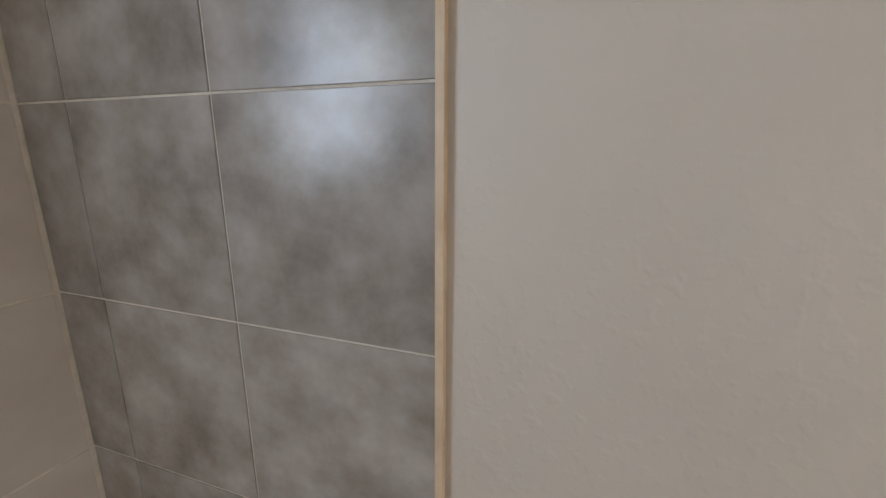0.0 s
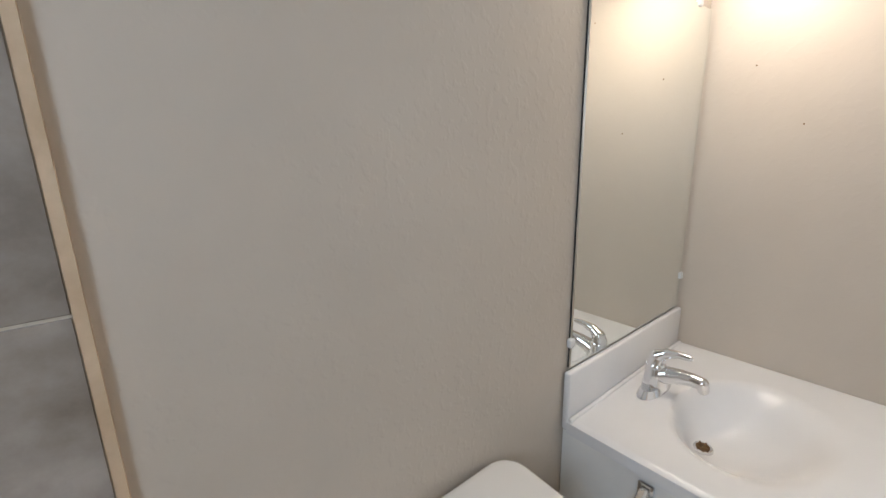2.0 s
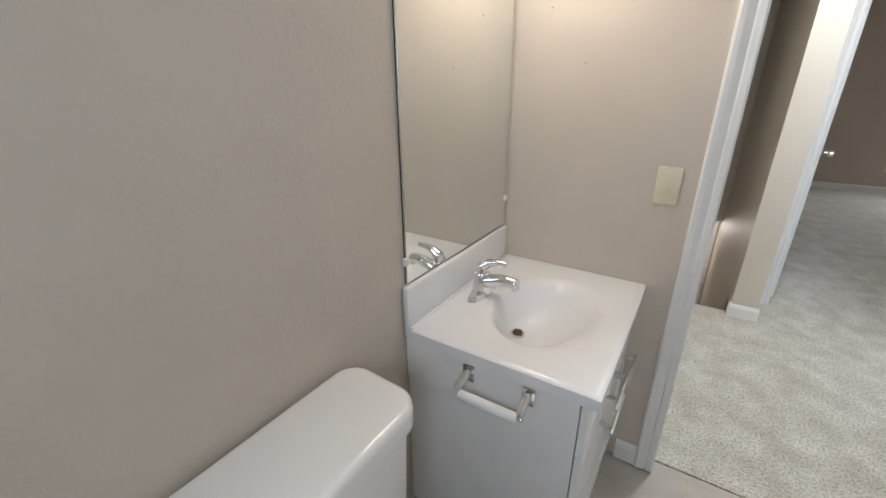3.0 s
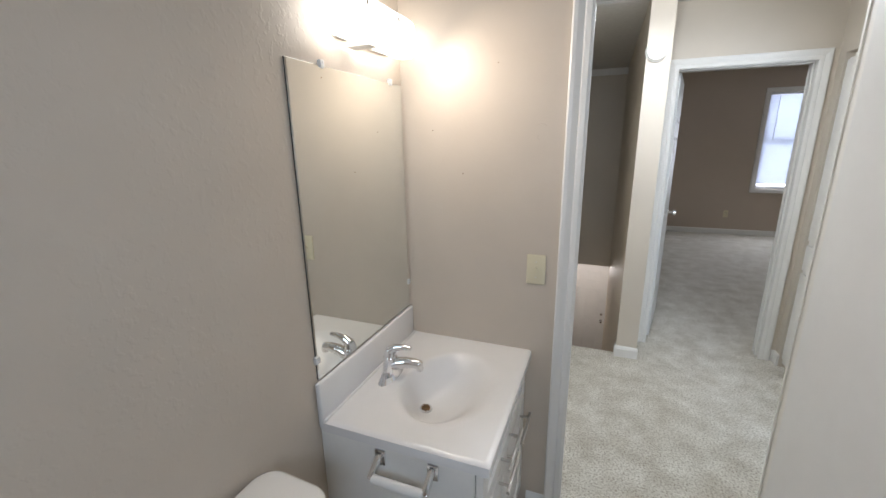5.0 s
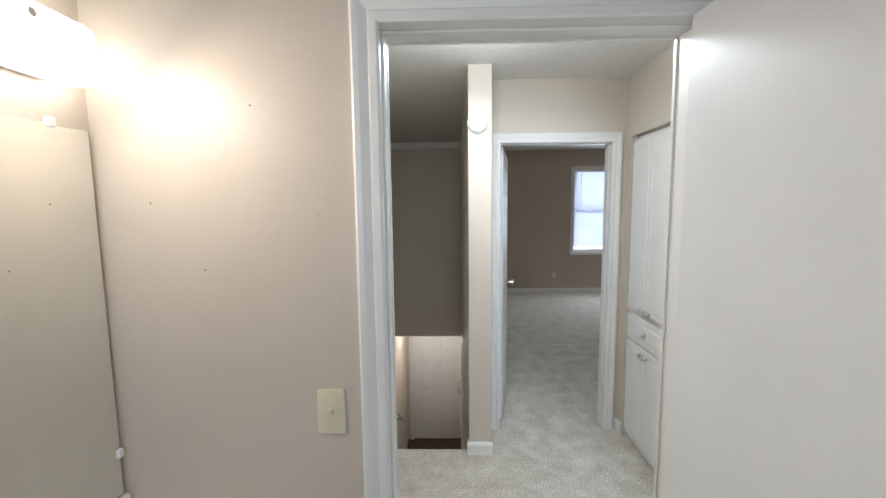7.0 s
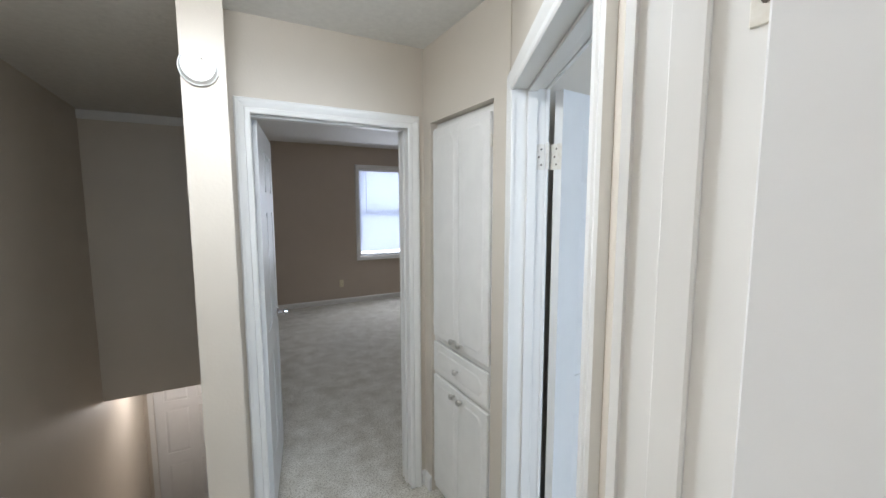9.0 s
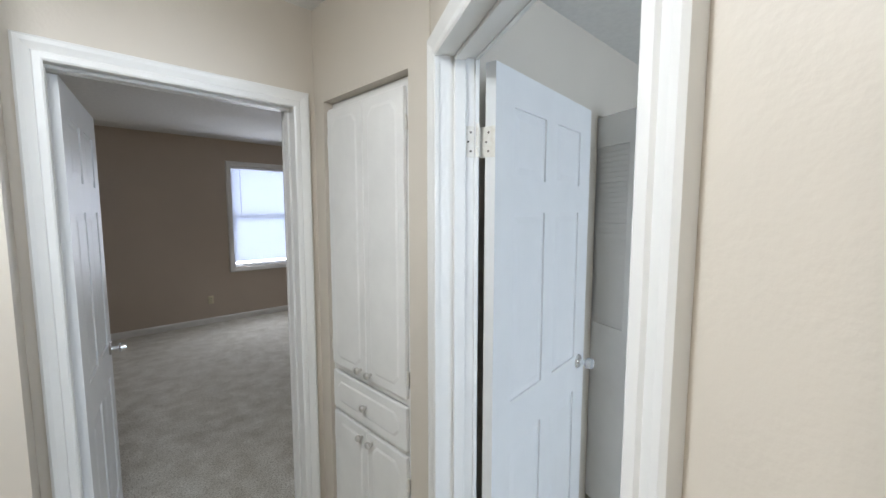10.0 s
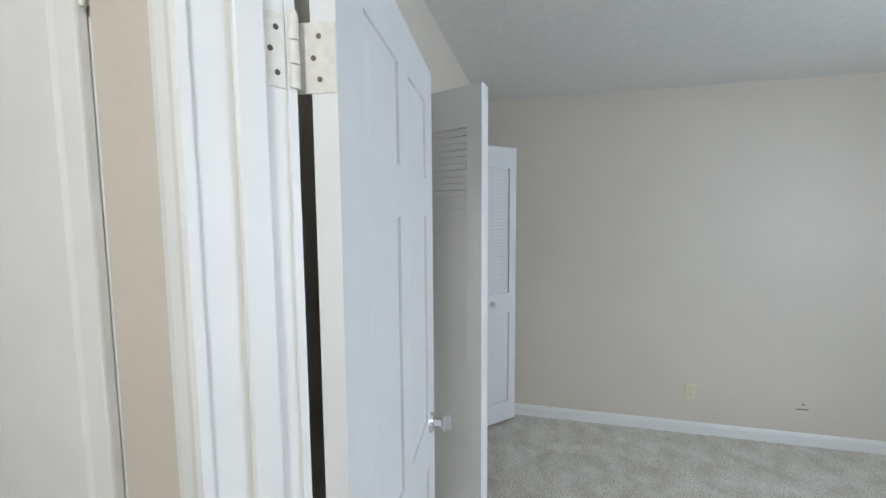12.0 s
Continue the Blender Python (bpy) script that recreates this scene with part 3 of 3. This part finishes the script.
wall_plate("light_switch", pose(0.54, 0, 1.108), "ivory plastic toggle light switch on the wall", "switch", True)
wall_plate("power_outlet", pose(BX, -0.40, 0.31, 0, 0, -90), "ivory plastic power outlet low on the wall", "outlet", False)
wall_plate("power_outlet", pose(2.72, WY, 0.34), "ivory plastic power outlet under the bedroom window", "outlet", False)
jack = thing("cable_jack", pose(BX, -1.085, 0.277, 0, 0, -90), "small bare cable stub low on the wall", "cable jack")
part("scar", box(B(), -0.035, 0.035, -0.003, -0.0005, -0.03, -0.024), SCREW, jack)
part("stub", cyl(B(), (0, -0.0005, 0.01), (0, -0.02, 0.01), 0.004, n=10), SCREW, jack)

toilet = thing("toilet", pose(0, -0.02, 0), "white porcelain toilet beside the vanity", "toilet")
def rounded_slab(x0, x1, y0, y1, z0, z1, corner, edge):
    bm = box(B(), x0, x1, y0, y1, z0, z1)
    up = [e for e in bm.edges if abs(e.verts[0].co.z - e.verts[1].co.z) > 0.01]
    bmesh.ops.bevel(bm, geom=up, offset=corner, segments=6, affect="EDGES", profile=0.5)
    top = [e for e in bm.edges if e.verts[0].co.z > z1 - 0.001 and e.verts[1].co.z > z1 - 0.001]
    bmesh.ops.bevel(bm, geom=top, offset=edge, segments=4, affect="EDGES", profile=0.5)
    return bm


bm = rounded_slab(0.012, 0.232, -1.345, -0.835, 0.752, 0.80, 0.055, 0.016)
for v in bm.verts:
    if v.co.x > 0.10:
        k = (v.co.x - 0.10) / 0.13
        v.co.y = -1.09 + (v.co.y + 1.09) * (1 - 0.07 * k * k)
part("tank_lid", bm, PORC, toilet, smooth=True)
bm = B()
box(bm, 0.025, 0.215, -1.32, -0.87, 0.40, 0.754, bevel=0.025, seg=4)
for v in bm.verts:
    v.co.y = -1.095 + (v.co.y + 1.095) * (0.88 + 0.12 * (v.co.z - 0.40) / 0.347)
part("tank", bm, PORC, toilet, smooth=True)
bm = B()
rr = [(0.001, 0.13, 0.11), (0.12, 0.12, 0.10), (0.26, 0.17, 0.14), (0.37, 0.235, 0.18), (0.395, 0.24, 0.185)]
prev = None
for z, rx, ry in rr:
    ring = [bm.verts.new((0.46 + rx * math.cos(a * math.pi / 16), -1.095 + ry * math.sin(a * math.pi / 16), z)) for a in range(32)]
    if prev:
        for i in range(32):
            bm.faces.new((prev[i], prev[(i + 1) % 32], ring[(i + 1) % 32], ring[i]))
    prev = ring
bm.faces.new(prev)
box(bm, 0.03, 0.36, -1.2, -0.99, 0.18, 0.398, bevel=0.02)
part("bowl", bm, PORC, toilet, smooth=True)
bm = B()
cyl(bm, (0.46, -1.095, 0.397), (0.46, -1.095, 0.43), 0.2, 0.195, n=40)
bmesh.ops.scale(bm, verts=bm.verts, vec=(1.22, 0.95, 1), space=Matrix.Translation((-0.46, 1.095, 0)))
part("seat_lid", bm, PORC, toilet, smooth=True)
bm = B()
cyl(bm, (0.215, -1.27, 0.68), (0.232, -1.27, 0.68), 0.014)
box(bm, 0.228, 0.236, -1.275, -1.20, 0.674, 0.686, bevel=0.003)
part("flush_lever", bm, CHROME, toilet, smooth=True)

# paint drips and nail holes on the wall beside the switch
for x, z, a0, rad in ((0.535, 1.622, 0.3, 0.018), (0.540, 1.588, 2.2, 0.016)):
    bm = B()
    arc = [(x + rad * math.cos(a0 + 0.3 * k), -0.0004, z + 0.6 * rad * math.sin(a0 + 0.3 * k)) for k in range(8)]
    for p, q in zip(arc, arc[1:]):
        cyl(bm, p, q, 0.0011, n=6)
    part("paint_ridge", bm, PAINT_DOORWALL, bath_north, "hardened paint drip", smooth=True)
for x, z in ((0.13, 1.62), (0.25, 1.46), (0.38, 1.84)):
    part("nail_hole", cyl(B(), (x, 0.001, z), (x, -0.0006, z), 0.0022, n=10), RUST, bath_north, "small nail hole")

# ---- hall things ----
smoke = thing("smoke_detector", pose(0.995, 1.54, 2.10), "round white smoke detector on the wall end", "smoke detector")
bm = B()
cyl(bm, (0, 0, 0), (0, -0.014, 0), 0.062, n=40)
part("base", bm, PLASTIC, smoke, smooth=True)
bm = B()
cyl(bm, (0, -0.014, 0), (0, -0.034, 0), 0.060, 0.052, n=40)
part("cover", bm, PLASTIC, smoke, smooth=True)
for x, z, r in ((0.012, 0.022, 0.005), (-0.014, 0.022, 0.003)):
    part("led", cyl(B(), (x, -0.033, z), (x, -0.036, z), r, n=12), SCREW, smoke)


def dome_light(x, y, z, r, label, glass):
    t = thing("ceiling_light", pose(x, y, z), label, "ceiling lamp")
    part("rim", cyl(B(), (0, 0, 0), (0, 0, -0.022), r * 0.86, r * 0.9, n=40), PLASTIC, t, smooth=True)
    bm = B()
    prev = None
    for k in range(9):
        a = k / 8 * math.pi / 2
        rr, zz = max(0.004, r * math.cos(a)), -0.022 - 0.10 * math.sin(a)
        ring = [bm.verts.new((rr * math.cos(i * math.pi / 20), rr * math.sin(i * math.pi / 20), zz)) for i in range(40)]
        if prev:
            for i in range(40):
                bm.faces.new((prev[i], prev[(i + 1) % 40], ring[(i + 1) % 40], ring[i]))
        prev = ring
    bm.faces.new(prev)
    d = part("dome", bm, glass, t, "frosted glass dome", smooth=True)
    d.visible_shadow = False
    bm = B()
    cyl(bm, (0, 0, -0.120), (0, 0, -0.136), 0.010, 0.007)
    ball(bm, (0, 0, -0.138), 0.008)
    part("finial", bm, NICKEL, t, smooth=True)
    return t


dome_light(0.985, 0.86, CH, 0.15, "flush frosted glass dome lamp on the hall ceiling", DOME)
dome_light(0.45, 5.2, -0.14, 0.13, "flush frosted glass dome lamp over the entrance", DOME)
dome_light(2.72, 3.78, CHB, 0.15, "unlit frosted glass dome lamp on the bedroom ceiling", PLASTIC)

# built-in linen cabinet
cab = thing("linen_cabinet", I4, "white painted built-in linen cabinet with nickel knobs", "cabinet")
CX = 2.034
bm = B()
FW = 0.036
box(bm, CX, CX + 0.02, CY0 + 0.001, CY0 + FW, 0.03, CT - 0.03)
box(bm, CX, CX + 0.02, CY1 - FW, CY1 - 0.001, 0.03, CT - 0.03)
for z0, z1 in ((0.03, 0.075), (0.70, 0.728), (0.895, 0.925), (2.0, CT - 0.03)):
    box(bm, CX, CX + 0.0195, CY0 + FW, CY1 - FW, z0, z1)
part("face_frame", bm, CABW, cab)
part("carcass", box(B(), CX + 0.02, CX + 0.03, CY0 + 0.001, CY1 - 0.001, 0.0, CT - 0.003), CABW, cab)


def cab_front(name, y0, y1, z0, z1, arch):
    bm = box(B(), CX - 0.018, CX - 0.001, y0, y1, z0, z1, bevel=0.004, seg=2)
    i, c = 0.035, 0.03
    pts = [(y0 + i, z0 + i + c), (y0 + i + c, z0 + i), (y1 - i - c, z0 + i), (y1 - i, z0 + i + c), (y1 - i, z1 - i - c), (y1 - i - c, z1 - i), (y0 + i + c, z1 - i), (y0 + i, z1 - i - c)]
    cy, cz = (y0 + y1) / 2, (z0 + z1) / 2
    outer = [bm.verts.new((CX - 0.0178, y, z)) for y, z in pts]
    inner = [bm.verts.new((CX - 0.0215, cy + (y - cy) * (1 - 0.012 / abs(y1 - y0) * 2), cz + (z - cz) * (1 - 0.012 / abs(z1 - z0) * 2))) for y, z in pts]
    for k in range(8):
        bm.faces.new((outer[k], outer[(k + 1) % 8], inner[(k + 1) % 8], inner[k]))
    bm.faces.new(inner)
    return part(name, bm, CABW, cab)


def cab_knob(parent, y, z):
    bm = B()
    cyl(bm, (CX - 0.0175, y, z), (CX - 0.032, y, z), 0.006, n=14)
    ball(bm, (CX - 0.040, y, z), 0.0145, 0.85, 1, 1)
    part("knob", bm, NICKEL, parent, "round brushed nickel knob", smooth=True)


def cab_hinge(parent, y, z):
    bm = B()
    cyl(bm, (CX - 0.012, y, z), (CX - 0.012, y, z + 0.05), 0.004, n=10)
    box(bm, CX - 0.004, CX - 0.001, y - 0.012, y + 0.012, z + 0.004, z + 0.046)
    part("hinge", bm, HINGE, parent)


cm = (CY0 + CY1) / 2
lo, hi = CY0 + 0.032, CY1 - 0.020
for (z0, z1), kz, hz in (((0.925, 2.005), 0.955, (0.98, 1.86)), ((0.075, 0.705), 0.672, (0.14, 0.58))):
    for y0, y1, ky, hy in ((lo, cm - 0.001, cm - 0.035, lo - 0.006), (cm + 0.001, hi, cm + 0.035, hi + 0.006)):
        d = cab_front("door", y0, y1, z0, z1, True)
        cab_knob(d, ky, kz)
        for z in hz:
            cab_hinge(d, hy, z)
d = cab_front("drawer", lo, hi, 0.728, 0.893, False)
cab_knob(d, cm, 0.81)

# ---- small room: closet and bifold doors ----
solid("closet_walls", [(2.6, 2.7, BY + 0.1, AY, 0, CH)], PAINT_PALE, "plain closet side wall", "wall")


def slat_data(w):
    bm = box(B(), 0, w, -0.0165, 0.0165, -0.002, 0.002)
    bmesh.ops.rotate(bm, verts=bm.verts, cent=(0, 0, 0), matrix=Matrix.Rotation(radians(-76), 3, "X"))
    return mesh("slat", bm, DOORW)


BW, BH = 0.45, 2.035
SLAT = slat_data(BW - 0.13)


def bifold_leaf(name, parent, m, with_knob, plain=False):
    """local x along the leaf, thickness about y=0"""
    leaf = new(name)
    leaf.parent = parent
    leaf.matrix_basis = m
    bm = B()
    s = 0.065
    box(bm, 0, s, -0.014, 0.014, 0, BH)
    box(bm, BW - s, BW, -0.014, 0.014, 0, BH)
    for z0, z1 in ((0, 0.15), (0.83, 0.98), (BH - 0.15, BH)):
        box(bm, s, BW - s, -0.0138, 0.0138, z0, z1)
    box(bm, s, BW - s, *((-0.0135, 0.0135) if plain else (-0.007, 0.007)), 0.15, 0.83)
    for z0, z1 in ((0.15, 0.83), (0.98, BH - 0.15)):
        for sd in () if plain else (-1, 1):
            a, b = (0.0138, 0.0175) if sd > 0 else (-0.0175, -0.0138)
            box(bm, s - 0.012, s, a, b, z0 - 0.012, z1 + 0.012)
            box(bm, BW - s, BW - s + 0.012, a, b, z0 - 0.012, z1 + 0.012)
            box(bm, s, BW - s, a, b, z0 - 0.012, z0)
            box(bm, s, BW - s, a, b, z1, z1 + 0.012)
    part("stiles", bm, DOORW, leaf)
    n = 36
    for k in range(n):
        p = new("slat", SLAT)
        p.parent = leaf
        p.matrix_basis = pose(s, 0, 0.98 + (BH - 0.15 - 0.98) * (k + 0.5) / n)
    if with_knob:
        bm = B()
        cyl(bm, (BW / 2 + 0.01, -0.014, 0.905), (BW / 2 + 0.01, -0.022, 0.905), 0.022, n=24)
        cyl(bm, (BW / 2 + 0.01, -0.022, 0.905), (BW / 2 + 0.01, -0.035, 0.905), 0.009, n=14)
        ball(bm, (BW / 2 + 0.01, -0.044, 0.905), 0.017, 1, 0.8, 1)
        part("knob", bm, PORC, leaf, "round white knob", smooth=True)
    return leaf


def bifold(x_tip, y_tip, ang, gap, label, with_knob):
    t = thing("bifold_door", pose(x_tip, y_tip, 0.028), label, "closet door", "louvred closet doors")
    # both leaves run from the folded tip back to the opening
    bifold_leaf("leaf", t, pose(0, 0, 0, 0, 0, ang), False, True)
    lf = bifold_leaf("leaf", t, pose(0.034, -0.004, 0, 0, 0, ang - gap), False, True)
    return t


bifold(3.105, 0.862, 68, 3, "white louvred bifold closet door folded open", False)
t2 = thing("bifold_door", pose(4.325, 1.165, 0.028), "white louvred bifold closet door with knob folded open", "closet door", "louvred closet doors")
bifold_leaf("leaf", t2, pose(0, 0, 0, 0, 0, -45), True)
bifold_leaf("leaf", t2, pose(0.036, 0.02, 0, 0, 0, -44.5), False)
solid("closet_track", [(3.2, 4.59, BY + 0.03, BY + 0.06, 2.052, 2.073)], PLASTIC, "white metal bifold track under the closet head", "track")

# ---- bedroom window ----
win = thing("window_bedroom", I4, "white double-hung window with closed blind", "window", kind="structure")
bm = B()
prof = [(0.0, 0.0), (0.0, 0.012), (0.02, 0.016), (0.055, 0.018), (0.065, 0.0)]
rows = []
for u, v in prof:
    rows.append([bm.verts.new(c) for c in ((WX0 - u, WY - v, WZ0 - u), (WX0 - u, WY - v, WZ1 + u), (WX1 + u, WY - v, WZ1 + u), (WX1 + u, WY - v, WZ0 - u))])
for i in range(len(rows)):
    j = (i + 1) % len(rows)
    for k in range(4):
        bm.faces.new((rows[i][k], rows[i][(k + 1) % 4], rows[j][(k + 1) % 4], rows[j][k]))
part("window_casing", bm, WHITE, win)
wm = (WZ0 + WZ1) / 2
for z0, z1, y in ((WZ0, wm + 0.02, WY + 0.07), (wm - 0.02, WZ1, WY + 0.10)):
    bm = B()
    box(bm, WX0, WX0 + 0.04, y, y + 0.03, z0, z1)
    box(bm, WX1 - 0.04, WX1, y, y + 0.03, z0, z1)
    box(bm, WX0 + 0.04, WX1 - 0.04, y, y + 0.03, z0, z0 + 0.04)
    box(bm, WX0 + 0.04, WX1 - 0.04, y, y + 0.03, z1 - 0.04, z1)
    part("sash", bm, WHITE, win)
solid("backdrop_daylight", [(WX0 - 0.6, WX1 + 0.6, WY + 0.5, WY + 0.52, WZ0 - 0.8, WZ1 + 0.8)], DAY, "bright daylight outside the window", "backdrop")
blind = thing("window_blind", I4, "closed white mini blind glowing with daylight", "blind")
part("headrail", box(B(), WX0 + 0.01, WX1 - 0.01, WY + 0.02, WY + 0.05, WZ1 - 0.035, WZ1 - 0.004, bevel=0.003), BLIND, blind)
bmn = mat("thin_blind_slat", (0.82, 0.83, 0.86), 0.5, var=0.015)
bs = bmn.node_tree.nodes["Principled BSDF"]
bs.inputs["Emission Color"].default_value = (0.78, 0.86, 1.0, 1)
bs.inputs["Transmission Weight"].default_value = 0.0
nt = bmn.node_tree
tr = nt.nodes.new("ShaderNodeBsdfTranslucent")
tr.inputs["Color"].default_value = (0.80, 0.84, 0.92, 1)
ad = nt.nodes.new("ShaderNodeMixShader")
ad.inputs[0].default_value = 0.5
nt.links.new(bs.outputs[0], ad.inputs[1])
nt.links.new(tr.outputs[0], ad.inputs[2])
nt.links.new(ad.outputs[0], nt.nodes["Material Output"].inputs["Surface"])
bm = box(B(), WX0 + 0.012, WX1 - 0.012, -0.0135, 0.0135, -0.0004, 0.0004)
bmesh.ops.rotate(bm, verts=bm.verts, cent=(0, 0, 0), matrix=Matrix.Rotation(radians(58), 3, "X"))
sl = mesh("slat", bm, bmn)
for k in range(61):
    p = new("slat", sl)
    p.parent = blind
    p.matrix_basis = pose(0, WY + 0.035, WZ1 - 0.05 - k * 0.0222)
part("bottom_rail", box(B(), WX0 + 0.012, WX1 - 0.012, WY + 0.025, WY + 0.045, WZ0 + 0.004, WZ0 + 0.022, bevel=0.003), BLIND, blind)
part("wand", cyl(B(), (WX0 + 0.13, WY + 0.012, WZ1 - 0.03), (WX0 + 0.13, WY + 0.012, WZ1 - 0.72), 0.004, n=8), BLIND, blind)

# ---- tiles ----
def tile_field(parent, material, w, h, joint, origin, ux, uz, n, cells):
    """cells: (u0, u1, v0, v1) in metres on the plane at origin with axes ux, uz and normal n"""
    cache = {}
    for u0, u1, v0, v1 in cells:
        key = (round(u1 - u0, 3), round(v1 - v0, 3))
        if key not in cache:
            bm = box(B(), joint / 2, key[0] - joint / 2, joint / 2, key[1] - joint / 2, 0, 0.0022)
            top = [f for f in bm.faces if f.normal.z > 0.5 or f.calc_center_median().z > 0.0021]
            bmesh.ops.bevel(bm, geom=[e for f in top for e in f.edges], offset=0.0008, segments=1, affect="EDGES")
            cache[key] = mesh("tile", bm, material)
        o = new("tile", cache[key])
        o.parent = parent
        mm = Matrix((ux, uz, n)).transposed().to_4x4()
        p = Vector(origin) + Vector(ux) * u0 + Vector(uz) * v0
        o.matrix_basis = Matrix.Translation(p) @ mm


def cells(us, vs):
    return [(a, b, c, d) for a, b in zip(us, us[1:]) for c, d in zip(vs, vs[1:])]


TP = 0.318
ZJ = [0.0, 0.305] + [0.305 + TP * k for k in range(1, 6)] + [2.20]
gw = solid("tile_wall_west", [(0.0, 0.003, -2.172, TY + 0.009, 0, 2.2)], GROUT, "grey mottled stone-look wall tile with pale grout", "tiled wall")
tile_field(gw, TILE_D, TP, TP, 0.0036, (0.003, TY + 0.009, 0), (0, -1, 0), (0, 0, 1), (1, 0, 0), cells([0, 0.312, 0.598, 0.716], ZJ))
gs = solid("tile_wall_south", [(0.003, 0.68, -2.21, -2.172, 0, 2.2), (1.22, 1.58, -2.21, -2.172, 0, 2.2), (0.68, 1.22, -2.21, -2.172, 0, 1.45)], GROUT, "beige stone-look wall tile", "tiled wall")
tile_field(gs, TILE_B, TP, TP, 0.005, (0.01, -2.172, 0), (1, 0, 0), (0, 0, 1), (0, 1, 0), [c for c in cells([0, 0.318, 0.66, 1.21, 1.57], ZJ) if not (c[0] > 0.6 and c[1] < 1.3 and c[2] > 1.2)])
gf = solid("floor_bath", [(0, 1.58, -2.21, 0.058, -0.12, -0.007)], GROUT, "beige ceramic floor tile with pale grout", "floor")
tile_field(gf, TILE_F, 0.3, 0.3, 0.005, (0.0, -2.2, -0.007), (1, 0, 0), (0, 1, 0), (0, 0, 1),
           cells([0, 0.19, 0.495, 0.80, 1.105, 1.41, 1.57], [0, 0.12, 0.425, 0.73, 1.035, 1.34, 1.645, 1.95, 2.255]))
bw = thing("window_bath", I4, "frosted bathroom window over the tiled alcove", "window", kind="structure")
part("pane", box(B(), 0.68, 1.22, -2.29, -2.28, 1.45, 2.0), FROST, bw)
bw2 = thing("window_small_room", I4, "bright bedroom window", "window", kind="structure")
part("pane", box(B(), 1.95, 3.25, -2.37, -2.36, 0.8, 2.1), DAY, bw2)
